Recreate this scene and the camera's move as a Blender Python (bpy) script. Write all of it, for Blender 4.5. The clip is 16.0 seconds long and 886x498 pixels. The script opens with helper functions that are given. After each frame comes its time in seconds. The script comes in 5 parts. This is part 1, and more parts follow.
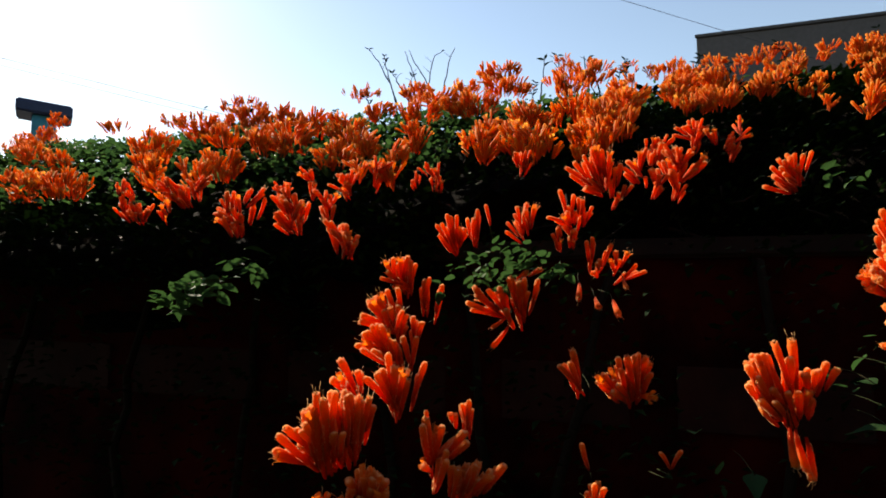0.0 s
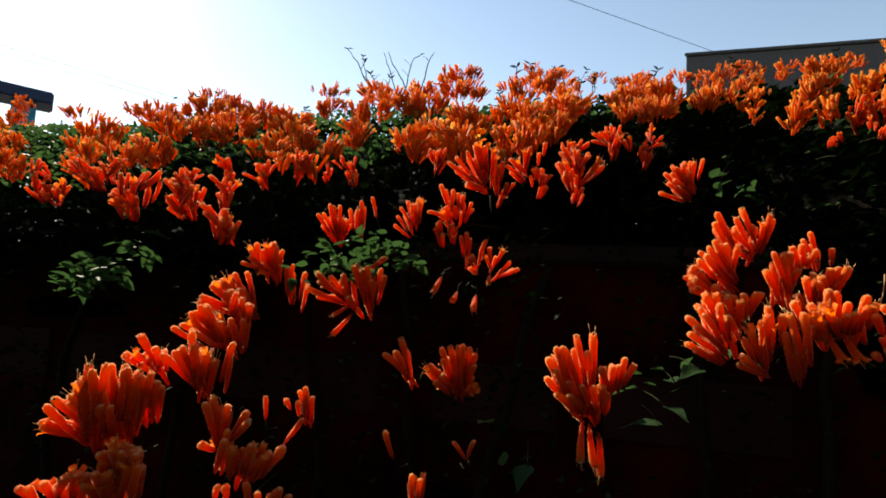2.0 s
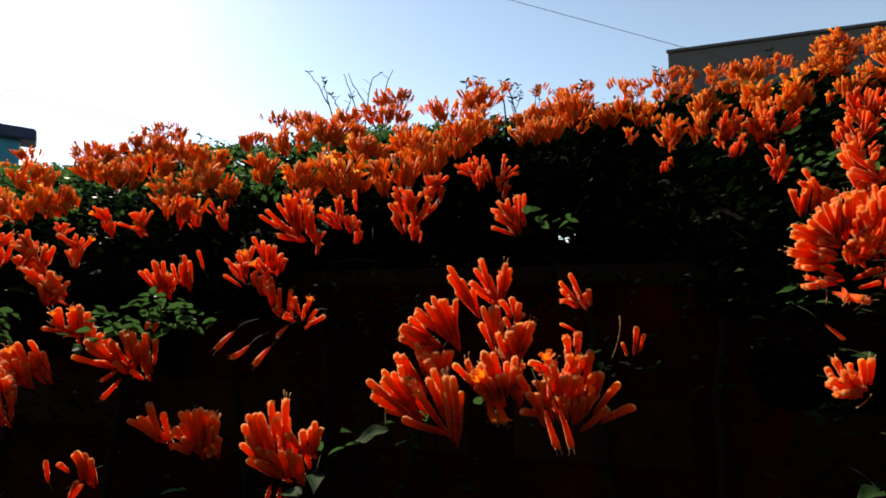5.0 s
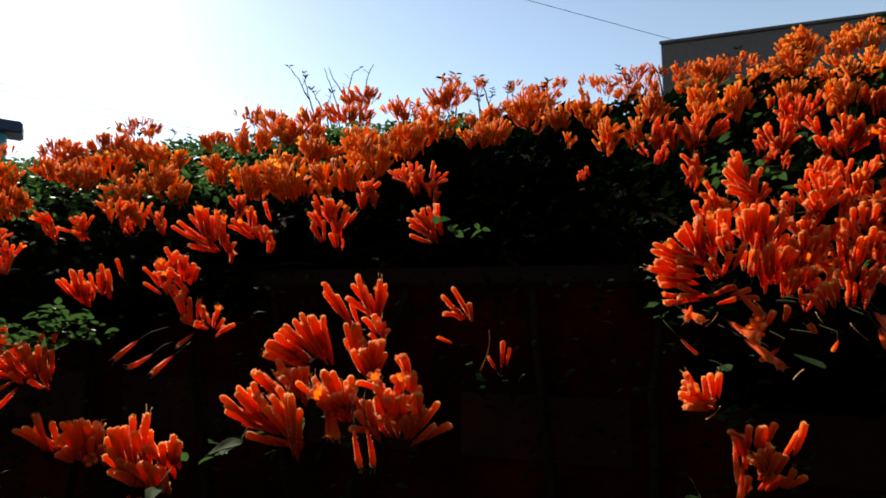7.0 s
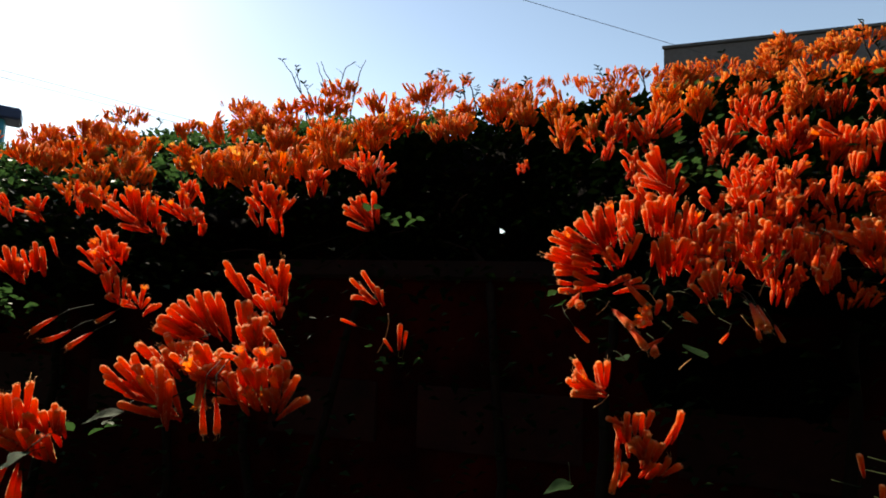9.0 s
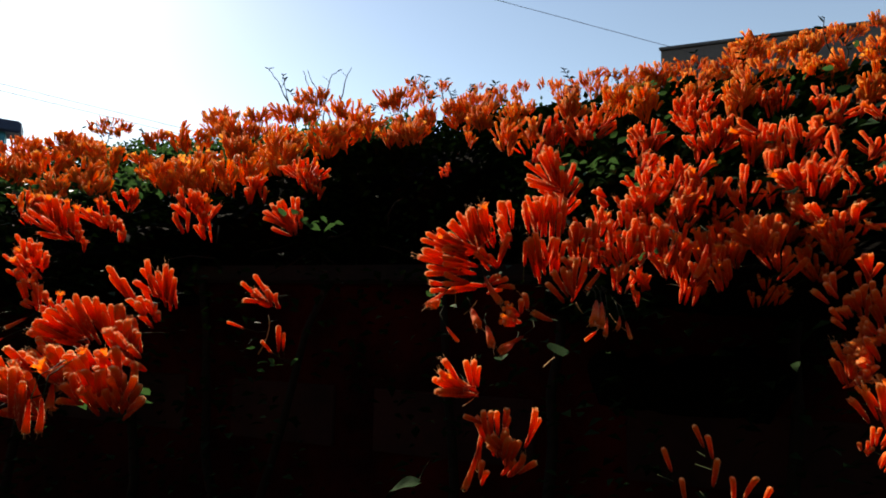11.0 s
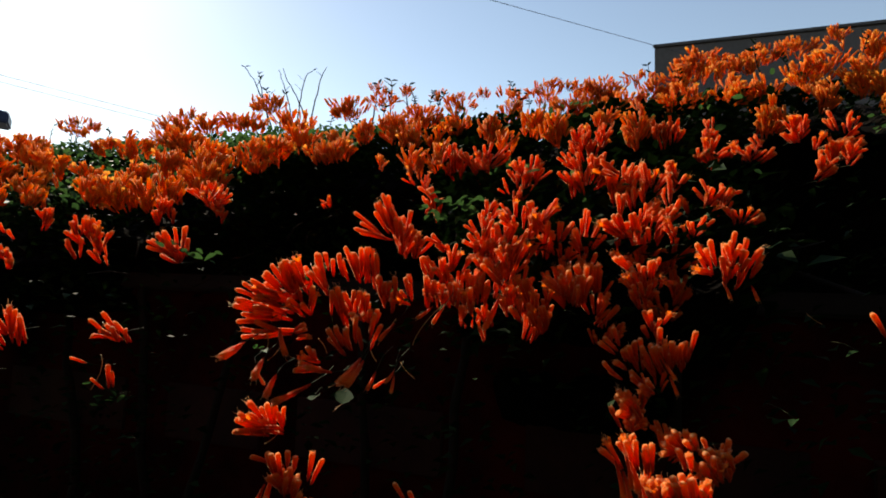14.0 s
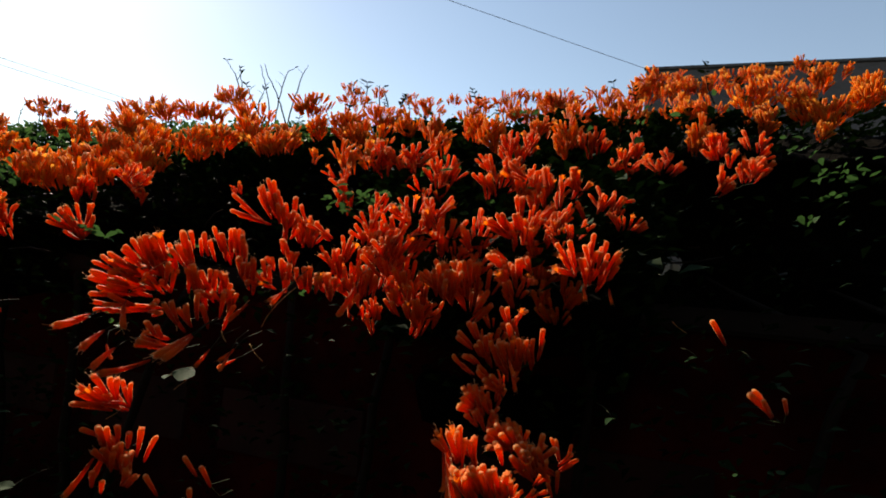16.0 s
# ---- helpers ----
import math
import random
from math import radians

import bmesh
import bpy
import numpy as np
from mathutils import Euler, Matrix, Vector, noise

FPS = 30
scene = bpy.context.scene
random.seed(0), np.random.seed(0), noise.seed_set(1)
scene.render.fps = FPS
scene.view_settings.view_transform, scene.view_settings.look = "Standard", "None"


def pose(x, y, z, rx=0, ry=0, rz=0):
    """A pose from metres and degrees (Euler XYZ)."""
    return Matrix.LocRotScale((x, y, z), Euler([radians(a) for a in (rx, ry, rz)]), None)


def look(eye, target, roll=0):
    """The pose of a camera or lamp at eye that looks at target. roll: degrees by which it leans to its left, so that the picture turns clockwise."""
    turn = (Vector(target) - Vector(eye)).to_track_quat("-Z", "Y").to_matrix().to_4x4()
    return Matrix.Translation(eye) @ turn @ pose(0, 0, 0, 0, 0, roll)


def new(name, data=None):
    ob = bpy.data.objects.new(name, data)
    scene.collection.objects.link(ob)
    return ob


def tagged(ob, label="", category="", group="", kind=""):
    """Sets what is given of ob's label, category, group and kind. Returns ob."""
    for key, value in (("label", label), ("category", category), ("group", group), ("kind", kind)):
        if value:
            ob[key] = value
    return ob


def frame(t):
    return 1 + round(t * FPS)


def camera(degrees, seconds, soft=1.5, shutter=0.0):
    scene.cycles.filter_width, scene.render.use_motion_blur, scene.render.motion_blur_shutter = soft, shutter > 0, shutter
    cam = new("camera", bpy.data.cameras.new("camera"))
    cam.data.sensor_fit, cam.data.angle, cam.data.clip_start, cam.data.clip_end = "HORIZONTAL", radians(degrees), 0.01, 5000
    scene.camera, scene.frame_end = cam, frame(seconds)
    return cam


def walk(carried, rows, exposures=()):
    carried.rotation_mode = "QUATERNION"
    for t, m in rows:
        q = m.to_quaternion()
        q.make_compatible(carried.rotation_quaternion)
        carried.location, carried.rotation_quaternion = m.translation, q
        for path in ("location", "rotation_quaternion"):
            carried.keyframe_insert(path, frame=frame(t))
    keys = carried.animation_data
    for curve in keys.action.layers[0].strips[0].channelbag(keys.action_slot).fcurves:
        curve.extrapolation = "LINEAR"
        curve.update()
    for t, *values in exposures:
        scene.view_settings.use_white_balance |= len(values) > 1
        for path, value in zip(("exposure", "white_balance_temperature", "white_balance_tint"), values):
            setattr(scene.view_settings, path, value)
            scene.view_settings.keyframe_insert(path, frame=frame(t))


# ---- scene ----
cam = camera(83.5, 16.0, soft=1.8)
PATH = [
    (0, (0.012, 0.018, 1.505), (-0.027, 2.011, 1.667), 0.2),
    (0.5, (0.058, 0.017, 1.503), (0.033, 2.012, 1.652), 0.8),
    (1, (0.106, 0.017, 1.493), (0.094, 2.011, 1.645), 1.6),
    (1.5, (0.159, 0.022, 1.486), (0.16, 2.015, 1.654), 2.2),
    (2, (0.225, 0.026, 1.485), (0.212, 2.018, 1.672), 2.7),
    (2.5, (0.287, 0.025, 1.498), (0.269, 2.016, 1.693), 2.5),
    (3, (0.339, 0.024, 1.51), (0.329, 2.013, 1.718), 2.3),
    (3.5, (0.396, 0.021, 1.523), (0.382, 2.009, 1.742), 1.6),
    (4, (0.469, 0.01, 1.541), (0.435, 1.998, 1.756), 0.6),
    (6.5, (0.739, -0.022, 1.589), (0.686, 1.968, 1.784), -0.5),
    (7, (0.78, -0.031, 1.6), (0.731, 1.961, 1.772), -0.2),
    (7.5, (0.817, -0.037, 1.604), (0.775, 1.956, 1.76), 0.3),
    (8, (0.853, -0.036, 1.597), (0.81, 1.958, 1.753), 1.0),
    (10.5, (1.073, -0.025, 1.562), (0.991, 1.963, 1.763), 1.3),
    (11, (1.128, -0.034, 1.575), (1.032, 1.955, 1.767), 0.8),
    (11.5, (1.184, -0.042, 1.59), (1.074, 1.946, 1.779), 0.3),
    (12, (1.233, -0.049, 1.604), (1.119, 1.938, 1.801), 0.3),
    (12.5, (1.28, -0.059, 1.624), (1.169, 1.928, 1.819), 0.4),
    (13, (1.33, -0.071, 1.643), (1.215, 1.917, 1.83), 0.8),
    (13.5, (1.38, -0.084, 1.662), (1.268, 1.906, 1.829), 1.3),
    (14, (1.43, -0.089, 1.673), (1.323, 1.903, 1.824), 1.9),
    (14.5, (1.479, -0.091, 1.672), (1.383, 1.901, 1.818), 2.7),
    (15, (1.528, -0.082, 1.662), (1.444, 1.91, 1.82), 3.7),
    (15.5, (1.585, -0.081, 1.652), (1.505, 1.909, 1.832), 4.5),
    (16, (1.639, -0.078, 1.654), (1.561, 1.912, 1.843), 5.3),
]
walk(cam, [(t, look(eye, target, roll)) for t, eye, target, roll in PATH], exposures=[(0, 1.12, 7650, 9), (8, 1.06, 7650, 9), (12.5, 0.90, 7700, 9), (16, 0.85, 7700, 9)])

# ---- light ----
SUN_ELEVATION, SUN_AZIMUTH = 34.0, -43.0  # degrees; azimuth from +y, minus: towards -x
world = bpy.data.worlds.new("world")
scene.world = world
world.use_nodes = True
wt = world.node_tree
sky = wt.nodes.new("ShaderNodeTexSky")
sky.sky_type, sky.sun_disc = "NISHITA", False
sky.sun_elevation, sky.sun_rotation = radians(SUN_ELEVATION), radians(SUN_AZIMUTH)
sky.air_density, sky.dust_density, sky.ozone_density = 1.05, 0.15, 0.6
wt.links.new(sky.outputs[0], wt.nodes["Background"].inputs[0])
wt.nodes["Background"].inputs[1].default_value = 0.108
sun = new("sun", bpy.data.lights.new("sun", "SUN"))
sun.data.energy, sun.data.angle, sun.data.color = 5.0, radians(0.6), (1.0, 0.94, 0.85)
ce = math.cos(radians(SUN_ELEVATION))
to_sun = Vector((math.sin(radians(SUN_AZIMUTH)) * ce, math.cos(radians(SUN_AZIMUTH)) * ce, math.sin(radians(SUN_ELEVATION))))
sun.matrix_world = look(to_sun * 30, (0, 0, 0))
scene.view_settings.exposure = 0.0


# ---- materials ----
def material(name):
    m = bpy.data.materials.new(name)
    m.use_nodes = True
    return m, m.node_tree, m.node_tree.nodes["Principled BSDF"]


def node(tree, kind, **values):
    n = tree.nodes.new(kind)
    for key, value in values.items():
        n.inputs[key.replace("_", " ")].default_value = value
    return n


def ramp(tree, source, stops):
    n = tree.nodes.new("ShaderNodeValToRGB")
    while len(n.color_ramp.elements) < len(stops):
        n.color_ramp.elements.new(0.5)
    for e, (at, colour) in zip(n.color_ramp.elements, stops):
        e.position, e.color = at, (*colour, 1)
    tree.links.new(source, n.inputs[0])
    return n.outputs[0]


def mixed(tree, fac, a, b, blend="MIX"):
    n = tree.nodes.new("ShaderNodeMix")
    n.data_type, n.blend_type = "RGBA", blend
    if isinstance(fac, float):
        n.inputs[0].default_value = fac
    else:
        tree.links.new(fac, n.inputs[0])
    for value, slot in ((a, 6), (b, 7)):
        if isinstance(value, tuple):
            n.inputs[slot].default_value = (*value, 1)
        else:
            tree.links.new(value, n.inputs[slot])
    return n.outputs[2]


def noise_of(tree, scale, detail=4.0, rough=0.6, coords="Object"):
    c = tree.nodes.new("ShaderNodeTexCoord")
    n = node(tree, "ShaderNodeTexNoise", Scale=scale, Detail=detail, Roughness=rough)
    tree.links.new(c.outputs[coords], n.inputs["Vector"])
    return n.outputs["Fac"]


def bumped(tree, bsdf, height, strength, distance):
    b = node(tree, "ShaderNodeBump", Strength=strength, Distance=distance)
    tree.links.new(height, b.inputs["Height"])
    tree.links.new(b.outputs[0], bsdf.inputs["Normal"])


def see_through(tree, bsdf, colour, share):
    """Mixes light that comes through thin petals and blades into a surface."""
    t = tree.nodes.new("ShaderNodeBsdfTranslucent")
    tree.links.new(colour, t.inputs[0])
    m = tree.nodes.new("ShaderNodeMixShader")
    m.inputs[0].default_value = share
    tree.links.new(bsdf.outputs[0], m.inputs[1])
    tree.links.new(t.outputs[0], m.inputs[2])
    tree.links.new(m.outputs[0], tree.nodes["Material Output"].inputs[0])


def petal_material(name, lift):
    m, t, b = material(name)
    along = t.nodes.new("ShaderNodeAttribute")
    along.attribute_name = "along"
    # Own red-to-orange, plus shade painted at the base and rim light at the tip.
    colour = ramp(t, along.outputs["Fac"], [(0.0, (0.40, 0.012, 0.002)), (0.40, (0.84, 0.068, 0.004)), (0.78, (0.93, 0.155, 0.009)), (0.965, (0.94, 0.25, 0.030)), (0.992, (0.97, 0.46, 0.17)), (1.0, (1.0, 0.62, 0.30))])
    g = t.nodes.new("ShaderNodeNewGeometry")
    shade = ramp(t, g.outputs["Random Per Island"], [(0.0, (0.80, 0.60, 0.6)), (0.5, (1, 1, 1)), (1.0, (1.0, 1.15, 1.05))])
    colour = mixed(t, 0.8, colour, shade, "MULTIPLY")
    o = t.nodes.new("ShaderNodeObjectInfo")
    tone = ramp(t, o.outputs["Random"], [(0.0, (0.85, 0.75, 0.8)), (1.0, (1.04, 1.12, 1.0))])
    colour = mixed(t, 0.7, colour, tone, "MULTIPLY")
    colour = mixed(t, 1.0, colour, lift, "MULTIPLY")
    speck = noise_of(t, 160.0, 3.0)
    colour = mixed(t, ramp(t, speck, [(0.45, (0, 0, 0)), (0.8, (0.5, 0.5, 0.5))]), colour, tuple(p * q for p, q in zip((0.80, 0.11, 0.012), lift)))
    t.links.new(colour, b.inputs["Base Color"])
    b.inputs["Roughness"].default_value = 0.55
    b.inputs["Sheen Weight"].default_value = 0.9
    b.inputs["Sheen Roughness"].default_value = 0.30
    b.inputs["Specular IOR Level"].default_value = 0.10
    b.inputs["Sheen Tint"].default_value = (1.0, 0.66, 0.36, 1)
    bumped(t, b, noise_of(t, 260.0), 0.35, 0.001)
    see_through(t, b, colour, 0.56)
    return m


def leaf_material(name, dark, light, share, rough=0.7, gloss=0.05):
    m, t, b = material(name)
    g = t.nodes.new("ShaderNodeNewGeometry")
    colour = ramp(t, g.outputs["Random Per Island"], [(0.0, dark), (0.6, tuple((p + q) / 2 for p, q in zip(dark, light))), (1.0, light)])
    colour = mixed(t, ramp(t, noise_of(t, 45.0), [(0.4, (0, 0, 0)), (0.75, (0.6, 0.6, 0.6))]), colour, tuple(0.6 * v for v in dark))
    t.links.new(colour, b.inputs["Base Color"])
    b.inputs["Roughness"].default_value = rough
    b.inputs["Specular IOR Level"].default_value = gloss
    bumped(t, b, noise_of(t, 120.0), 0.3, 0.002)
    see_through(t, b, colour, share)
    return m


def plain(name, colour, other, scale, rough=0.8, bump=0.4, distance=0.004, gloss=0.3):
    m, t, b = material(name)
    blotch = ramp(t, noise_of(t, scale, 5.0), [(0.35, colour), (0.68, other)])
    grain = ramp(t, noise_of(t, scale * 14), [(0.3, (0.82, 0.82, 0.82)), (0.7, (1.1, 1.1, 1.1))])
    t.links.new(mixed(t, 0.8, blotch, grain, "MULTIPLY"), b.inputs["Base Color"])
    b.inputs["Roughness"].default_value = rough
    b.inputs["Specular IOR Level"].default_value = gloss
    bumped(t, b, noise_of(t, scale * 10), bump, distance)
    return m


PETAL = petal_material("orange_petal", (1.0, 1.0, 1.0))
# Lighter copy of the petal: sun and haze on far blooms, put into colour.
LIT_PETAL = petal_material("lit_petal", (1.0, 1.75, 2.3))
# Copies of one leaf: shade, half-light and sun are put into the colours.
SHADE_LEAF = leaf_material("shade_leaf", (0.003, 0.010, 0.0025), (0.013, 0.035, 0.007), 0.07)
LIT_LEAF = leaf_material("lit_leaf", (0.020, 0.055, 0.016), (0.055, 0.125, 0.032), 0.42, 0.6, 0.12)
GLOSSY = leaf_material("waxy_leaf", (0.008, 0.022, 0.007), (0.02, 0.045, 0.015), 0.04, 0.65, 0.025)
# Near-black: this colour stands in for the shade inside the mound.
INNER = plain("shade_black", (0.0025, 0.002, 0.0018), (0.006, 0.0045, 0.003), 18.0, 0.95, 0.9, 0.01, 0.03)
STEM = plain("vine_stem_bark", (0.020, 0.014, 0.010), (0.010, 0.009, 0.006), 40.0, 0.85, gloss=0.1)
STALK = plain("green_stalk", (0.016, 0.024, 0.007), (0.022, 0.018, 0.008), 60.0, 0.8, gloss=0.08)
STAMEN = plain("pale_stamen", (0.75, 0.42, 0.18), (0.6, 0.26, 0.10), 90.0, 0.6)
# Wall, panels and coping: the vine's deep shade is mixed into these colours.
WALL = plain("shaded_red_brown_render", (0.002, 0.0008, 0.0008), (0.068, 0.0035, 0.0022), 2.2, 0.9, gloss=0.05)
PATCH = plain("shaded_tan_render", (0.04, 0.008, 0.005), (0.012, 0.003, 0.002), 5.0, 0.9)
COPING = plain("shaded_coping", (0.020, 0.013, 0.010), (0.010, 0.007, 0.006), 9.0, 0.9)
CONCRETE = plain("brown_concrete", (0.115, 0.095, 0.085), (0.095, 0.08, 0.07), 0.8, 0.9)
LIP = plain("dark_parapet_lip", (0.09, 0.078, 0.07), (0.07, 0.062, 0.056), 2.0, 0.8)
ASPHALT = plain("lane_asphalt", (0.036, 0.034, 0.033), (0.026, 0.025, 0.024), 2.0, 0.92)
# Kept near black so that the unseen blockers bounce little light.
BLOCKER = plain("blocker_black", (0.022, 0.020, 0.018), (0.015, 0.014, 0.013), 1.2, 0.95)
GLINT = plain("glint_pale", (0.55, 0.55, 0.53), (0.42, 0.42, 0.41), 6.0, 0.8)
CABLE = plain("black_cable", (0.03, 0.03, 0.032), (0.05, 0.05, 0.05), 20.0, 0.6)
BLUE = plain("blue_sheet_metal", (0.05, 0.075, 0.14), (0.035, 0.055, 0.11), 3.0, 0.5)
CYAN = plain("cyan_sheet_metal", (0.05, 0.38, 0.48), (0.04, 0.30, 0.40), 4.0, 0.6)


# ---- mesh helpers ----
def link(name, verts, faces, mat, parent=None, label="", along=None, smooth=True):
    me = bpy.data.meshes.new(name)
    me.from_pydata([tuple(v) for v in verts], [], faces)
    if along is not None:
        a = me.attributes.new("along", "FLOAT", "POINT")
        a.data.foreach_set("value", np.asarray(along, dtype=np.float32))
    if smooth:
        me.polygons.foreach_set("use_smooth", [True] * len(me.polygons))
    me.materials.append(mat)
    me.update()
    ob = new(name, me)
    ob.parent = parent
    if label:
        ob["label"] = label
    return ob


def part(name, bm, mat, parent, label=""):
    me = bpy.data.meshes.new(name)
    bm.to_mesh(me)
    bm.free()
    me.materials.append(mat)
    ob = new(name, me)
    ob.parent = parent
    if label:
        ob["label"] = label
    return ob


def box(bm, lo, hi, bevel=0.0):
    made = bmesh.ops.create_cube(bm, size=1.0)["verts"]
    for v in made:
        v.co = Vector(((lo[i] + hi[i]) / 2 + v.co[i] * (hi[i] - lo[i]) for i in range(3)))
    if bevel:
        edges = list({e for v in made for e in v.link_edges})
        bmesh.ops.bevel(bm, geom=edges, offset=bevel, segments=2, affect="EDGES")


def strand(points, radii, sides=5):
    """Verts and faces of a tapered tube along points."""
    pts = [Vector(p) for p in points]
    verts, faces = [], []
    for k, p in enumerate(pts):
        d = (pts[min(k + 1, len(pts) - 1)] - pts[max(k - 1, 0)]).normalized()
        a = d.orthogonal().normalized()
        b = d.cross(a)
        for s in range(sides):
            w = 2 * math.pi * s / sides
            verts.append(p + (a * math.cos(w) + b * math.sin(w)) * radii[k])
    for k in range(len(pts) - 1):
        for s in range(sides):
            q = (s + 1) % sides
            faces.append((k * sides + s, k * sides + q, (k + 1) * sides + q, (k + 1) * sides + s))
    faces.append(tuple(range(sides))[::-1])
    faces.append(tuple((len(pts) - 1) * sides + s for s in range(sides)))
    return verts, faces


class Heap:
    """Gathers many small pieces into one mesh."""

    def __init__(self):
        self.verts, self.faces, self.along, self.count = [], [], [], 0

    def add(self, verts, faces, m=None, along=None):
        v = np.asarray(verts, dtype=float)
        if m is not None:
            mm = np.array(m)
            v = v @ mm[:3, :3].T + mm[:3, 3]
        self.verts.append(v)
        self.faces.extend([tuple(i + self.count for i in f) for f in faces])
        self.along.append(np.zeros(len(v)) if along is None else np.asarray(along))
        self.count += len(v)

    def done(self, name, mat, parent=None, label=""):
        return link(name, np.concatenate(self.verts), self.faces, mat, parent, label, np.concatenate(self.along))


def turned(axis, roll=0.0):
    """A rotation that takes +z to axis."""
    return (Vector(axis).to_track_quat("Z", "Y").to_matrix() @ Matrix.Rotation(roll, 3, "Z")).to_4x4()


# ---- flowers of the vine: a slender trumpet one unit long ----
def trumpet(sides, steps, bend, opened):
    shape = [(0, .026), (.08, .046), (.22, .062), (.45, .072), (.72, .081), (.88, .086), (.945, .080), (.982, .057), (1.0, .024)]
    if opened:
        shape = [(0, .030), (.2, .050), (.45, .070), (.7, .086), (.86, .100)]
    shape = shape[::steps] if not opened else shape
    if not opened and steps > 1 and shape[-1][0] < 1:
        shape.append((1.0, .028))
    crown = opened == "crown"
    if crown:
        opened = False
        shape = shape[:5] + [(.87, .088), (.985, .094), (.93, .045)]
    verts, faces, along = [], [], []
    for i, (s, r) in enumerate(shape):
        for k in range(sides):
            w = 2 * math.pi * k / sides
            if crown and i == len(shape) - 2:
                s, r = (1.0, .098) if k % 2 else (.945, .074)
            q = r * (1 + .14 * noise.noise((k * 1.7, s * 5, bend * 90)))
            verts.append((q * math.cos(w) + bend * s * s, q * math.sin(w), s))
            along.append(s)
    for i in range(len(shape) - 1):
        for k in range(sides):
            q = (k + 1) % sides
            faces.append((i * sides + k, i * sides + q, (i + 1) * sides + q, (i + 1) * sides + k))
    if not opened:
        faces.append(tuple((len(shape) - 1) * sides + k for k in range(sides)))
        return verts, faces, along
    # four lobes that curl back
    for j in range(4):
        w0 = 2 * math.pi * (j + 0.5) / 4
        first = len(verts)
        for out, up, half in ((.10, .85, .075), (.13, .93, .075), (.165, .96, .06), (.185, .92, .03)):
            for side in (-1, 1):
                c, s_ = math.cos(w0), math.sin(w0)
                verts.append((c * out - s_ * half * side + bend * up * up, s_ * out + c * half * side, up))
                along.append(up - .05)
        for i in range(3):
            a = first + 2 * i
            faces.append((a, a + 1, a + 3, a + 2))
    return verts, faces, along


def stamens(bend):
    """The threads that stand out of an open flower's mouth."""
    verts, faces = [], []
    for w0, top in ((0.4, 1.14), (2.2, 1.10), (4.0, 1.17)):
        c, s = math.cos(w0) * .05, math.sin(w0) * .05
        v, f = strand([(c + bend * .6, s, .8), (c * 1.6 + bend, s * 1.6, 1.05), (c * 2.2 + bend * 1.4, s * 2.2, top)], (.006, .005, .009), 3)
        faces += [tuple(i + len(verts) for i in q) for q in f]
        verts += [tuple(p) for p in v]
    return verts, faces


def downy(geo, shape_of, bend, count):
    """Adds the short pale down that stands off a trumpet's skin."""
    verts, faces, along = list(geo[0]), list(geo[1]), list(geo[2])
    rng = random.Random(round(bend * 100) + 500)
    for _ in range(count):
        s = 1 - .86 * rng.random() ** 1.9
        w, r = rng.uniform(0, 6.283), .96 * shape_of(s)
        up = max(0, (s - .90) / .10)
        c, q = math.cos(w), math.sin(w)
        first = len(verts)
        for ds, out in ((-.018, 0), (.018, 0), (.012, rng.uniform(.009, .019))):
            k = r + out * (1 - .7 * up) - ds * .8 * up
            h = s + ds * (1 - .5 * up) + out * up
            verts.append((k * c + bend * s * s, k * q, h))
            along.append(1.05)
        faces.append((first, first + 1, first + 2))
    return verts, faces, along


def skin(s):
    """A closed trumpet's radius along its length."""
    rows = [(0, .026), (.08, .046), (.22, .062), (.45, .072), (.72, .081), (.88, .086), (.945, .080), (.982, .057), (1.0, .024)]
    for (a, p), (b, q) in zip(rows, rows[1:]):
        if a <= s <= b:
            return p + (q - p) * (s - a) / (b - a)
    return .02


FINE = [([(1.07 * x, 1.07 * y, z) for x, y, z in v], f, along) for v, f, along in (downy(trumpet(9, 1, bend, opened), skin, bend, 40 if opened is True else 140) for bend, opened in ((.06, False), (.16, "crown"), (-.06, "crown"), (.02, False), (.11, "crown"), (-.13, False), (.10, True), (.0, True)))]
# Far trumpets sit high on the colour ramp, to look sunlit.
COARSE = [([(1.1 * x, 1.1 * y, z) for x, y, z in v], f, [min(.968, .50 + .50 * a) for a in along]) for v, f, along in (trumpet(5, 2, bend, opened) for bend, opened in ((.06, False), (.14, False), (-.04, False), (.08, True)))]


def data_of(geo, name, mat=PETAL):
    ob = link(name, geo[0], geo[1], mat, None, "", geo[2] if len(geo) > 2 else None)
    me = ob.data
    bpy.data.objects.remove(ob)
    return me


FLOWER_DATA = [data_of(g, "flower") for g in FINE]
STAMEN_DATA = {k: data_of(stamens(bend), "stamen", STAMEN) for k, bend in ((1, .19), (2, -.07), (4, .13), (6, .12), (7, .0))}


def pick(rng, fine):
    """A shape's index: closed buds mostly, some with parted tips, a few wide open."""
    if not fine:
        return rng.randrange(3) if rng.random() < .92 else 3
    w = rng.random()
    return rng.choice((0, 3, 5)) if w < .60 else rng.choice((1, 2, 4)) if w < .90 else rng.choice((6, 7))


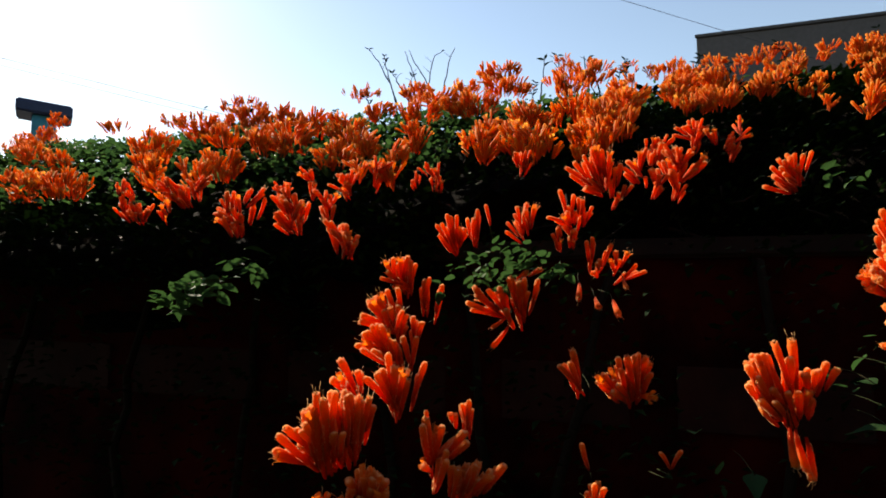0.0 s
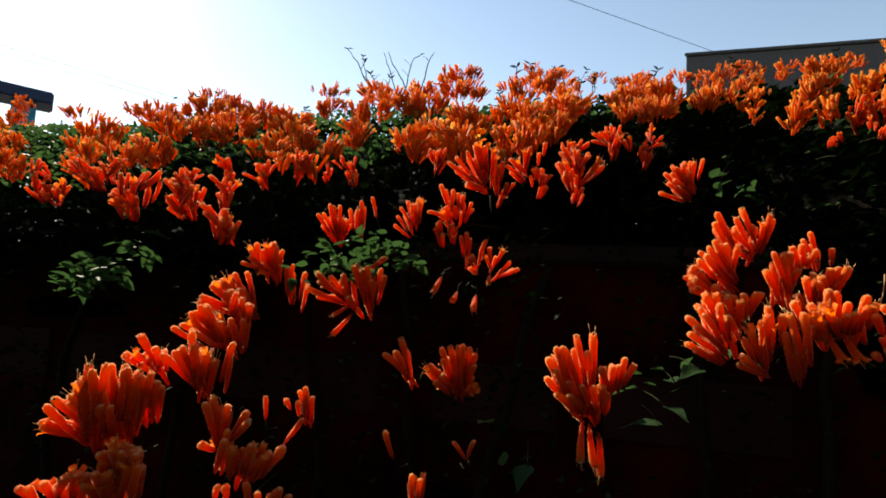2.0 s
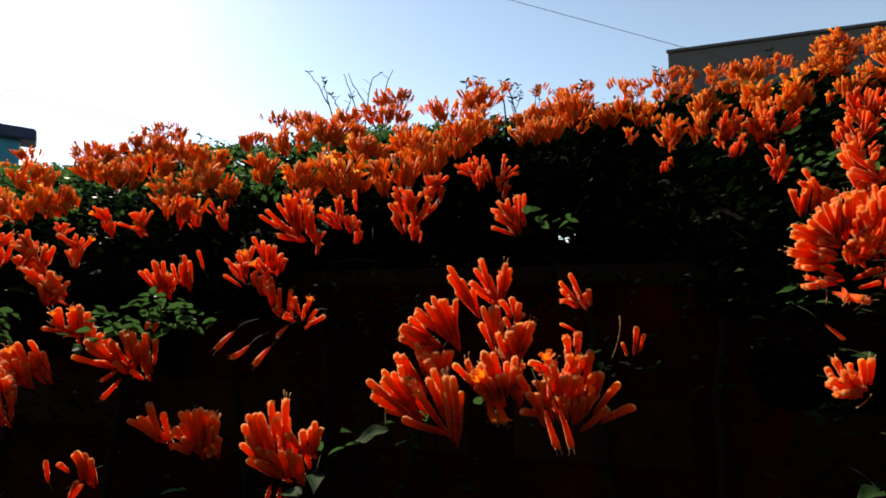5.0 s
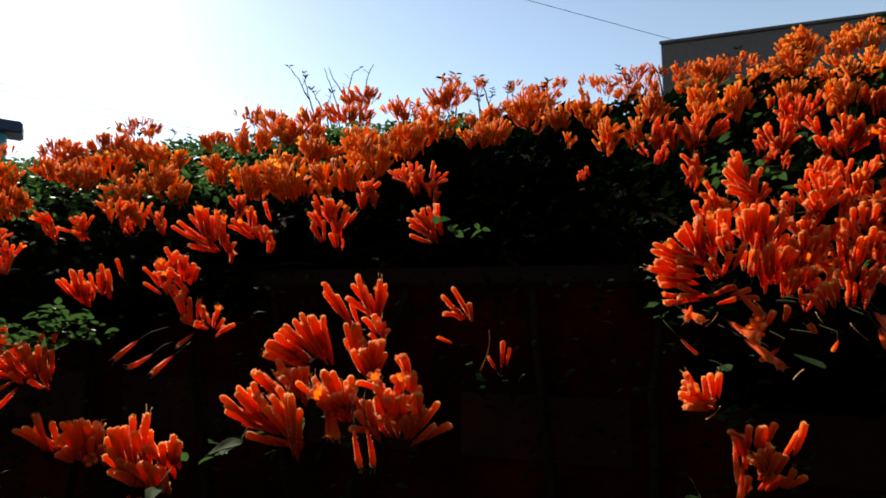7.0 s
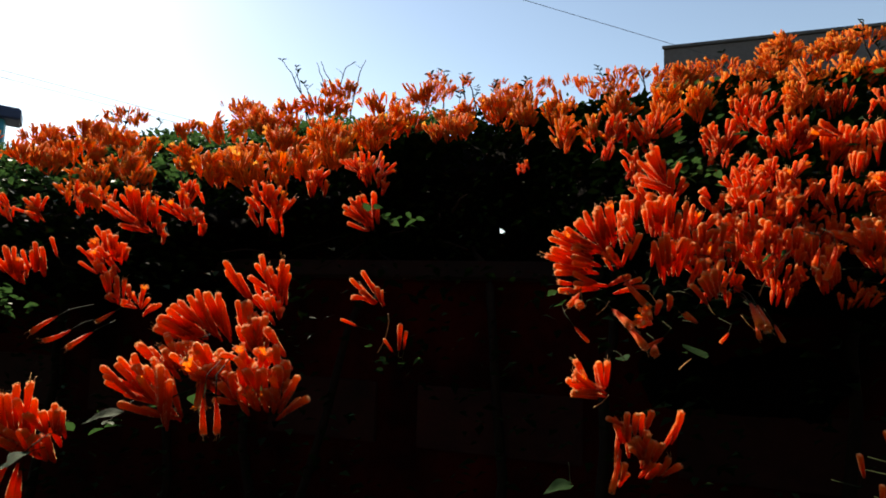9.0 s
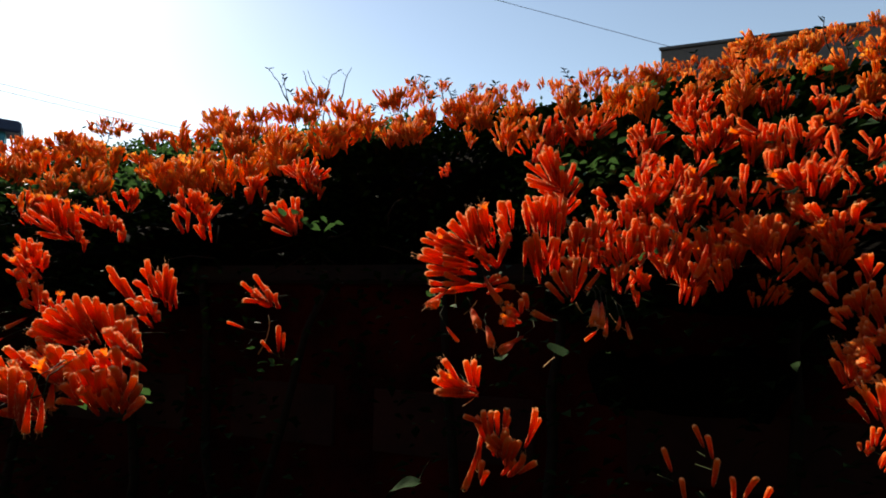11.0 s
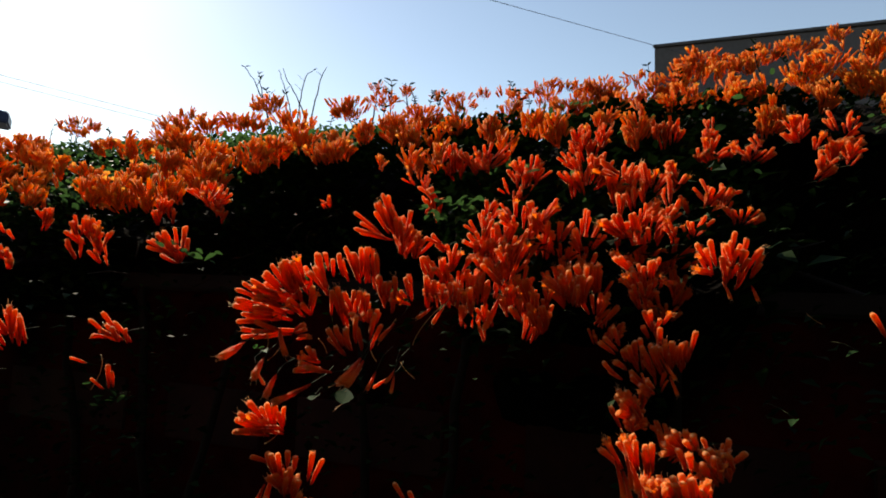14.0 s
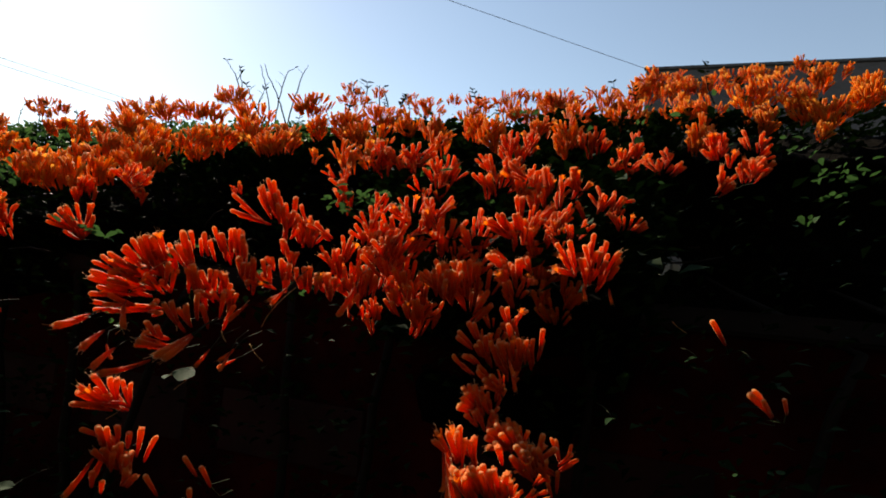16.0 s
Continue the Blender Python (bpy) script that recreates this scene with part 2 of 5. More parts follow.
def umbel(rng, root, way, count, length, fine, splay=10.0, loose=.007):
    """Poses of a few trumpets that leave one point side by side."""
    made = []
    a = way.orthogonal().normalized()
    b = way.cross(a)
    for _ in range(count):
        w, tilt = rng.uniform(0, 6.283), math.tan(radians(splay)) * rng.uniform(.3, 1.25)
        d = (way + (a * math.cos(w) + b * math.sin(w)) * tilt).normalized()
        at = root + (a * math.cos(w) + b * math.sin(w)) * loose * rng.uniform(.3, 1) + way * rng.uniform(-.18, .22) * length
        made.append((Matrix.Translation(at) @ turned(d, rng.uniform(0, 6.28)) @ Matrix.Scale(length * rng.uniform(.62, 1.0), 4), pick(rng, fine)))
    return made


def fan(rng, lean, spread, count, length, face=8.0):
    """Poses of the umbels that fan out from one hub, each trumpet with the index of its shape.
    lean, spread: degrees from upright, in the plane of the hedge; face: how far they turn to the lane."""
    made = []
    groups = max(2, round(count / 3.3))
    for g in range(groups):
        here = count // groups + (1 if g < count % groups else 0)
        a = radians(lean + .92 * spread * (2 * (g + .5) / groups - 1) + rng.uniform(-6, 6))
        t = radians(face + rng.uniform(-30, 28))
        d = Vector((math.sin(a) * math.cos(t), -math.sin(t), math.cos(a) * math.cos(t)))
        root = d * rng.uniform(.10, .62) * length + Vector((rng.uniform(-.010, .010), rng.uniform(-.014, .014), rng.uniform(-.010, .016)))
        made += umbel(rng, root, d, here, length, True, 14.0, .010)
    return made


def clump(rng, wide, high, fine, fill=1.0):
    """Umbels packed into a dome wide and high metres from its middle, tips outwards."""
    made = []
    length = min(.052, 1.7 * high)
    count = max(5, round(fill * 3.1416 * wide * high / (.00014 if fine else .00010)))
    groups = max(2, round(count / 4.5))
    for g in range(groups):
        while True:
            u, v = rng.uniform(-1, 1), rng.uniform(-1, 1)
            if u * u + v * v < 1:
                break
        lean = radians(52 * u * rng.uniform(.5, 1.1) + rng.uniform(-16, 16))
        t = radians(14 + rng.uniform(-32, 30) - 22 * v)
        d = Vector((math.sin(lean) * math.cos(t), -math.sin(t), math.cos(lean) * math.cos(t)))
        top = Vector((1.05 * u * wide, rng.uniform(-.45, .45) * min(wide, .08), 1.08 * v * high))
        made += umbel(rng, top - d * length * .8, d, 4 + g % 2, length, fine, 13.0, .009 if fine else .012)
    return made


FANS = [  # x, y, z of the hub, lean, spread, flowers
    (0.159, 1.017, 1.6, -14, 26, 8),
    (0.742, 1.058, 1.706, -32, 34, 18),
    (1.507, 0.86, 1.681, -2.5, 47.5, 9),
    (1.618, 0.8, 1.632, -8, 34, 15),
    (1.666, 0.95, 1.748, 0, 45, 9),
    (1.667, 0.85, 1.61, 5, 45, 6),
]
BUDS_WEST = [  # x, y, z of the base, x, y, z of the tip
    (-0.027, 0.77, 1.292, -0.023, 0.758, 1.335), (-0.018, 0.87, 1.468, -0.008, 0.858, 1.513),
    (0.086, 0.99, 1.63, 0.077, 0.978, 1.678), (0.174, 0.63, 1.292, 0.159, 0.618, 1.331),
    (0.257, 0.6, 1.304, 0.246, 0.588, 1.326), (0.259, 0.6, 1.304, 0.262, 0.588, 1.33),
    (0.775, 0.75, 1.52, 0.755, 0.738, 1.532), (0.838, 0.71, 1.487, 0.829, 0.698, 1.502),
    (0.847, 0.71, 1.489, 0.85, 0.698, 1.536), (0.854, 0.71, 1.491, 0.859, 0.698, 1.525),
    (1.1, 0.69, 1.532, 1.116, 0.678, 1.51), (1.204, 0.64, 1.524, 1.169, 0.628, 1.505),
    (1.213, 0.7, 1.621, 1.213, 0.688, 1.665), (1.311, 0.68, 1.53, 1.296, 0.668, 1.521),
    (1.33, 0.48, 1.408, 1.317, 0.468, 1.438),
]
BUDS_MIDDLE = [  # x, y, z of the base, x, y, z of the tip
    (1.33, 0.61, 1.547, 1.33, 0.598, 1.531), (1.338, 0.47, 1.383, 1.33, 0.458, 1.413),
    (1.366, 0.49, 1.429, 1.351, 0.478, 1.457), (1.369, 0.48, 1.395, 1.369, 0.468, 1.43),
    (1.379, 0.5, 1.415, 1.369, 0.488, 1.447), (1.388, 0.48, 1.381, 1.384, 0.468, 1.413),
    (1.398, 0.48, 1.384, 1.403, 0.468, 1.416), (1.415, 0.48, 1.376, 1.415, 0.468, 1.401),
    (1.477, 0.7, 1.656, 1.459, 0.688, 1.598), (1.658, 0.6, 1.438, 1.638, 0.588, 1.488),
    (1.661, 0.6, 1.44, 1.649, 0.588, 1.488), (1.676, 0.66, 1.429, 1.643, 0.648, 1.465),
    (2.01, 0.52, 1.549, 1.987, 0.508, 1.572), (2.016, 0.53, 1.55, 1.99, 0.518, 1.587),
    (2.018, 0.53, 1.55, 1.976, 0.518, 1.579),
]
BUDS_EAST = [  # x, y, z of the base, x, y, z of the tip
    (2.029, 0.66, 1.621, 2, 0.648, 1.661), (2.04, 0.54, 1.552, 2.029, 0.528, 1.574),
]
TRUMPETS_WEST = [  # x, y, z of the base, x, y, z of the tip
    (0.093, 0.745, 1.467, 0.065, 0.733, 1.446), (0.094, 0.745, 1.453, 0.068, 0.733, 1.415),
    (0.220, 0.84, 1.516, 0.209, 0.79, 1.490), (0.246, 0.84, 1.492, 0.237, 0.789, 1.466),
    (0.278, 0.85, 1.488, 0.268, 0.794, 1.464), (0.302, 0.87, 1.525, 0.292, 0.83, 1.504),
    (0.383, 0.585, 1.356, 0.374, 0.573, 1.308), (0.392, 0.59, 1.352, 0.39, 0.578, 1.301),
    (0.4, 0.585, 1.345, 0.406, 0.573, 1.293), (0.679, 0.47, 1.464, 0.687, 0.458, 1.426),
    (0.692, 0.47, 1.465, 0.706, 0.458, 1.429), (1.089, 0.655, 1.574, 1.091, 0.589, 1.557),
    (1.097, 0.65, 1.58, 1.076, 0.61, 1.563), (1.135, 0.63, 1.56, 1.143, 0.57, 1.54),
    (1.155, 0.63, 1.537, 1.161, 0.573, 1.519),
]
TRUMPETS_MIDDLE = [  # x, y, z of the base, x, y, z of the tip
    (1.19, 0.63, 1.515, 1.165, 0.575, 1.505), (1.153, 0.64, 1.602, 1.168, 0.61, 1.56),
    (1.239, 0.62, 1.546, 1.209, 0.58, 1.556), (1.287, 0.585, 1.572, 1.271, 0.528, 1.539),
    (1.292, 0.58, 1.57, 1.280, 0.535, 1.534), (1.305, 0.605, 1.552, 1.296, 0.585, 1.525),
    (1.328, 0.63, 1.552, 1.322, 0.604, 1.534),
    (1.318, 0.68, 1.614, 1.29, 0.668, 1.585), (1.376, 0.68, 1.642, 1.351, 0.668, 1.617),
    (1.397, 0.62, 1.646, 1.376, 0.608, 1.617),
]
TRUMPETS_EAST = [  # x, y, z of the base, x, y, z of the tip
    (1.72, 0.66, 1.573, 1.726, 0.648, 1.553), (1.725, 0.66, 1.554, 1.736, 0.648, 1.525),
    (1.834, 0.72, 1.693, 1.836, 0.708, 1.674), (1.876, 0.72, 1.69, 1.876, 0.708, 1.672),
]
CLUMPS_WEST_END = [  # x, y, z, half width, half height
    (-2.70, 3.31, 2.65, 0.086, 0.070), (-2.05, 2.95, 2.50, 0.087, 0.048), (-1.67, 2.96, 2.53, 0.104, 0.052), (-1.49, 1.92, 1.92, 0.101, 0.040),
    (-1.42, 3.30, 2.75, 0.166, 0.071), (-1.32, 2.18, 2.14, 0.102, 0.063), (-1.27, 2.51, 2.34, 0.111, 0.059), (-1.17, 3.05, 2.63, 0.050, 0.043),
    (-1.09, 1.78, 1.94, 0.062, 0.045), (-1.03, 2.51, 2.38, 0.132, 0.053), (-0.91, 2.01, 2.13, 0.084, 0.035), (-0.87, 1.38, 1.75, 0.052, 0.040),
    (-0.82, 1.45, 1.80, 0.050, 0.025), (-0.78, 1.57, 1.88, 0.065, 0.029), (-0.73, 1.63, 1.92, 0.075, 0.041), (-0.73, 2.19, 2.26, 0.061, 0.051),
    (-0.72, 1.88, 2.07, 0.072, 0.039),
]
CLUMPS_WEST = [  # x, y, z, half width, half height
    (-0.69, 1.34, 1.77, 0.059, 0.037), (-0.65, 1.97, 2.12, 0.113, 0.047), (-0.61, 1.82, 2.04, 0.042, 0.032), (-0.61, 3.30, 2.84, 0.135, 0.054),
    (-0.61, 1.13, 1.67, 0.023, 0.021), (-0.58, 2.10, 2.22, 0.073, 0.044), (-0.45, 1.11, 1.68, 0.057, 0.035), (-0.42, 1.28, 1.76, 0.026, 0.021),
    (-0.41, 1.99, 2.15, 0.081, 0.060), (-0.40, 1.71, 1.97, 0.063, 0.035), (-0.37, 1.86, 2.05, 0.084, 0.040), (-0.37, 1.37, 1.81, 0.031, 0.028),
    (-0.32, 2.17, 2.30, 0.073, 0.031), (-0.32, 1.08, 1.67, 0.049, 0.039), (-0.30, 1.80, 2.02, 0.058, 0.046), (-0.27, 1.36, 1.80, 0.029, 0.032),
    (-0.26, 1.48, 1.86, 0.032, 0.025),
]
CLUMPS_WEST_MIDDLE = [  # x, y, z, half width, half height
    (-0.26, 1.13, 1.69, 0.018, 0.031), (-0.20, 1.44, 1.85, 0.033, 0.036), (-0.19, 0.97, 1.62, 0.035, 0.031), (-0.17, 1.67, 1.96, 0.042, 0.038),
    (-0.17, 1.45, 1.85, 0.031, 0.031), (-0.16, 2.45, 2.50, 0.088, 0.035), (-0.13, 1.86, 2.08, 0.060, 0.039), (-0.13, 2.13, 2.28, 0.089, 0.046),
    (-0.08, 1.28, 1.78, 0.021, 0.018), (-0.06, 2.23, 2.37, 0.073, 0.039), (-0.03, 1.34, 1.81, 0.040, 0.024), (0.03, 2.17, 2.33, 0.070, 0.035),
    (0.07, 2.37, 2.47, 0.085, 0.034), (0.10, 1.61, 1.98, 0.069, 0.048), (0.10, 2.12, 2.31, 0.101, 0.038), (0.13, 1.78, 2.09, 0.059, 0.038),
    (0.19, 1.32, 1.84, 0.027, 0.027),
]
CLUMPS_MIDDLE_WEST = [  # x, y, z, half width, half height
    (0.20, 1.57, 1.98, 0.049, 0.041), (0.23, 2.67, 2.70, 0.127, 0.057), (0.26, 2.35, 2.48, 0.126, 0.042), (0.26, 1.53, 1.96, 0.074, 0.049),
    (0.27, 1.77, 2.12, 0.095, 0.053), (0.31, 2.61, 2.67, 0.076, 0.061), (0.39, 1.47, 1.95, 0.048, 0.037), (0.44, 1.49, 1.97, 0.068, 0.032),
    (0.44, 1.77, 2.15, 0.080, 0.042), (0.49, 1.64, 2.07, 0.085, 0.049), (0.50, 1.11, 1.77, 0.046, 0.040), (0.53, 1.54, 2.02, 0.064, 0.033),
    (0.53, 1.32, 1.89, 0.050, 0.028), (0.54, 2.30, 2.48, 0.108, 0.034), (0.60, 1.75, 2.15, 0.073, 0.046), (0.63, 1.83, 2.20, 0.086, 0.045),
    (0.66, 1.37, 1.93, 0.044, 0.031),
]
CLUMPS_MIDDLE = [  # x, y, z, half width, half height
    (0.71, 1.29, 1.89, 0.046, 0.028), (0.71, 2.00, 2.30, 0.083, 0.048), (0.73, 2.58, 2.65, 0.120, 0.045), (0.77, 3.30, 3.05, 0.072, 0.040),
    (0.80, 3.31, 2.97, 0.118, 0.078), (0.84, 1.76, 2.18, 0.040, 0.028), (0.88, 1.95, 2.28, 0.058, 0.032), (0.88, 1.73, 2.17, 0.041, 0.029),
    (0.93, 1.81, 2.21, 0.049, 0.031), (0.93, 1.69, 2.16, 0.054, 0.027), (0.95, 2.10, 2.37, 0.057, 0.046), (0.96, 3.31, 3.03, 0.063, 0.047),
    (1.06, 2.28, 2.47, 0.074, 0.032), (1.08, 1.14, 1.87, 0.019, 0.016), (1.10, 2.03, 2.35, 0.082, 0.058), (1.14, 1.51, 2.08, 0.021, 0.021),
    (1.18, 2.40, 2.54, 0.105, 0.052),
]
CLUMPS_MIDDLE_EAST = [  # x, y, z, half width, half height
    (1.19, 1.89, 2.29, 0.067, 0.031), (1.19, 3.30, 3.01, 0.077, 0.038), (1.24, 1.49, 2.08, 0.047, 0.030), (1.29, 1.25, 1.96, 0.039, 0.022),
    (1.30, 1.79, 2.25, 0.062, 0.025), (1.30, 3.20, 2.94, 0.045, 0.045), (1.32, 1.47, 2.08, 0.031, 0.031), (1.34, 1.14, 1.90, 0.024, 0.034),
    (1.34, 3.02, 2.85, 0.107, 0.078), (1.35, 2.11, 2.42, 0.075, 0.038), (1.35, 1.42, 2.06, 0.031, 0.024), (1.38, 1.41, 2.06, 0.047, 0.037),
    (1.45, 0.92, 1.78, 0.039, 0.026), (1.47, 1.38, 2.05, 0.065, 0.046), (1.49, 0.87, 1.76, 0.031, 0.025), (1.50, 3.25, 3.00, 0.057, 0.045),
    (1.50, 1.76, 2.27, 0.064, 0.039),
]
CLUMPS_EAST_MIDDLE = [  # x, y, z, half width, half height
    (1.53, 1.14, 1.92, 0.028, 0.020), (1.53, 1.50, 2.14, 0.044, 0.026), (1.54, 1.01, 1.84, 0.040, 0.025), (1.57, 1.23, 1.98, 0.051, 0.046),
    (1.61, 2.34, 2.55, 0.069, 0.041), (1.66, 1.72, 2.28, 0.057, 0.037), (1.66, 3.09, 2.95, 0.088, 0.051), (1.68, 2.86, 2.82, 0.074, 0.051),
    (1.71, 1.61, 2.24, 0.046, 0.042), (1.72, 1.20, 1.99, 0.068, 0.045), (1.77, 0.93, 1.82, 0.037, 0.019), (1.78, 1.12, 1.95, 0.046, 0.042),
    (1.78, 1.41, 2.13, 0.075, 0.033), (1.82, 1.07, 1.92, 0.059, 0.034), (1.83, 0.97, 1.86, 0.023, 0.034), (1.83, 0.88, 1.80, 0.036, 0.021),
    (1.83, 2.64, 2.73, 0.087, 0.056),
]
CLUMPS_EAST = [  # x, y, z, half width, half height
    (1.85, 2.92, 2.91, 0.110, 0.062), (1.86, 1.59, 2.25, 0.048, 0.029), (1.89, 2.21, 2.53, 0.089, 0.030), (1.89, 1.08, 1.94, 0.024, 0.034),
    (1.92, 0.99, 1.88, 0.053, 0.026), (1.93, 1.46, 2.19, 0.042, 0.053), (1.95, 0.91, 1.84, 0.038, 0.020), (1.97, 2.83, 2.89, 0.060, 0.040),
    (2.00, 2.66, 2.80, 0.079, 0.057), (2.00, 1.40, 2.16, 0.058, 0.030), (2.04, 2.48, 2.69, 0.071, 0.065), (2.05, 1.22, 2.05, 0.056, 0.029),
    (2.09, 2.10, 2.50, 0.088, 0.050), (2.10, 2.49, 2.72, 0.103, 0.053), (2.12, 1.19, 2.04, 0.049, 0.026), (2.13, 1.42, 2.18, 0.031, 0.031),
    (2.21, 1.07, 1.97, 0.021, 0.026),
]
CLUMPS_EAST_END = [  # x, y, z, half width, half height
    (2.25, 1.91, 2.44, 0.090, 0.054), (2.28, 2.29, 2.65, 0.049, 0.038), (2.31, 1.12, 2.02, 0.024, 0.024), (2.32, 1.33, 2.14, 0.044, 0.029),
    (2.33, 2.62, 2.85, 0.108, 0.046), (2.36, 1.24, 2.10, 0.056, 0.050), (2.37, 1.51, 2.25, 0.054, 0.039), (2.37, 2.27, 2.67, 0.066, 0.055),
    (2.48, 2.03, 2.54, 0.067, 0.034), (2.48, 2.48, 2.82, 0.059, 0.044), (2.49, 1.93, 2.48, 0.059, 0.041), (2.53, 2.05, 2.57, 0.044, 0.035),
    (2.56, 1.92, 2.48, 0.077, 0.054), (2.57, 2.51, 2.87, 0.104, 0.065), (2.57, 2.26, 2.73, 0.038, 0.032), (2.65, 2.29, 2.76, 0.059, 0.040),
    (2.69, 1.85, 2.46, 0.031, 0.022),
]
CLUMPS_FAR_EAST = [  # x, y, z, half width, half height
    (2.69, 2.24, 2.75, 0.048, 0.032), (2.72, 1.80, 2.43, 0.064, 0.038), (2.75, 1.93, 2.57, 0.096, 0.046), (2.83, 2.89, 3.09, 0.104, 0.052),
    (2.88, 1.72, 2.37, 0.029, 0.029), (2.88, 1.83, 2.52, 0.073, 0.056), (2.90, 2.01, 2.68, 0.066, 0.028), (2.94, 1.79, 2.48, 0.096, 0.051),
    (3.05, 2.80, 3.07, 0.084, 0.067), (3.07, 2.01, 2.73, 0.047, 0.052), (3.09, 1.78, 2.55, 0.056, 0.043), (3.17, 2.90, 3.14, 0.116, 0.061),
    (3.35, 3.03, 3.25, 0.124, 0.053), (3.40, 2.97, 3.22, 0.105, 0.063), (3.70, 2.78, 3.18, 0.086, 0.066), (3.78, 3.19, 3.41, 0.093, 0.056),
]
CLUMPS_SHADE = [  # deeper flowers in the shade of the front sprays: x, y, z, half width, half height
    (1.383, 0.960, 1.707, 0.059, 0.045), (1.500, 0.960, 1.760, 0.069, 0.045), (1.581, 0.960, 1.823, 0.050, 0.040), (1.445, 0.960, 1.668, 0.059, 0.040),
    (1.530, 0.960, 1.676, 0.052, 0.033), (1.650, 0.960, 1.707, 0.069, 0.045), (1.559, 0.960, 1.627, 0.048, 0.029), (1.630, 0.960, 1.765, 0.026, 0.021),
    (1.786, 1.000, 1.843, 0.054, 0.049), (1.812, 1.000, 1.746, 0.062, 0.049), (1.856, 1.000, 1.675, 0.042, 0.044), (1.711, 0.960, 1.605, 0.048, 0.021),
    (1.471, 0.960, 1.607, 0.026, 0.026), (1.307, 0.960, 1.788, 0.036, 0.040), (1.697, 0.730, 1.495, 0.030, 0.029), (1.724, 0.730, 1.531, 0.022, 0.017),
    (1.760, 0.730, 1.451, 0.028, 0.025), (1.818, 0.730, 1.417, 0.032, 0.023), (1.747, 0.730, 1.376, 0.058, 0.022),
]
BUDS = BUDS_WEST + BUDS_MIDDLE + BUDS_EAST
TRUMPETS = TRUMPETS_WEST + TRUMPETS_MIDDLE + TRUMPETS_EAST
CLUMPS = CLUMPS_WEST_END + CLUMPS_WEST + CLUMPS_WEST_MIDDLE + CLUMPS_MIDDLE_WEST + CLUMPS_MIDDLE + CLUMPS_MIDDLE_EAST + CLUMPS_EAST_MIDDLE + CLUMPS_EAST + CLUMPS_EAST_END + CLUMPS_FAR_EAST


# ---- the vine's outer surface: a mound that leans over the wall ----
PROFILE = [(1.22, 1.56), (1.16, 1.66), (1.22, 1.78), (1.46, 1.92), (1.76, 2.09), (2.10, 2.28), (2.48, 2.46), (2.88, 2.62), (3.4, 2.81), (4.2, 3.06), (5.0, 2.9)]


def shift(x):
    return -.25 * (x - .7) if x < .7 else -.36 * (min(x, 3.6) - .7)


def floor_of_bloom(x):
    """The height above which the slope is thick with flowers."""
    steps = [(-4.6, 1.72), (-.4, 1.80), (.0, 2.02), (.5, 2.10), (.7, 2.28), (1.25, 2.34), (1.42, 2.0), (1.55, 1.82), (2.02, 1.82), (2.18, 2.28), (2.5, 2.46), (2.9, 2.55), (5.4, 2.6)]
    for (x0, z0), (x1, z1) in zip(steps, steps[1:]):
        if x0 <= x <= x1:
            return z0 + (z1 - z0) * (x - x0) / (x1 - x0)
    return 2.6


def slope_at(z):
    """How far back the mound's slope lies at a height, before its shift."""
    for (y0, z0), (y1, z1) in zip(PROFILE[2:], PROFILE[3:]):
        if z0 <= z <= z1:
            return y0 + (y1 - y0) * (z - z0) / (z1 - z0)
    return PROFILE[2][0]


def surface(x, u):
    """A point of the mound's outside; below the bloom it is undercut and hollow."""
    k = min(int(u), len(PROFILE) - 2)
    f = u - k
    (y0, z0), (y1, z1) = PROFILE[k], PROFILE[k + 1]
    wave = (.10 if u < 5 else .06) * noise.noise((x * 1.3, u * .8, 2.0)) + .05 * noise.noise((x * 4, u * 2, 5.0))
    y, z = y0 + (y1 - y0) * f, z0 + (z1 - z0) * f
    lip = floor_of_bloom(x) - .04
    if z < lip and u < 7:
        y = max(y, slope_at(lip) + .08 * min(1, (lip - z) / .1))
    return Vector((x, y + shift(x) + wave, z - wave * .5))


# ---- setting ----
def ground_sheet():
    bm = bmesh.new()
    bmesh.ops.create_grid(bm, x_segments=40, y_segments=40, size=60)
    for v in bm.verts:
        far = max(abs(v.co.x), abs(v.co.y))
        if far > 40:
            v.co.x, v.co.y = v.co.x * 20, v.co.y * 20
        v.co.z = 0
    return tagged(part("ground", bm, ASPHALT, None), "dark worn asphalt of the lane below the hedge", "ground", kind="structure")


def boundary_wall():
    slope = -.25
    turn = math.atan(slope)
    m = Matrix.Translation((1.3, 1.68, 0)) @ Matrix.Rotation(turn, 4, "Z")
    bm = bmesh.new()
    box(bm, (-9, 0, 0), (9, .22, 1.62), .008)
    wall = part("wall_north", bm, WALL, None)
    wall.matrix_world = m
    tagged(wall, "red-brown rendered boundary wall behind the vine, shade put into its colour", "wall", kind="structure")
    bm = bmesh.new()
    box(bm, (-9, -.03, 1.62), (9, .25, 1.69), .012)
    part("coping", bm, COPING, wall, "coping stone, shade put into its dark colour")
    rng = random.Random(5)
    x = -8.8
    while x < 8.4:
        w = rng.uniform(.45, .9)
        bm = bmesh.new()
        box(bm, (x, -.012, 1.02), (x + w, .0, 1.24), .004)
        part("panel", bm, PATCH, wall, "tan rendered panel, shade put into its dark colour")
        x += w + rng.uniform(.12, .3)
    return wall


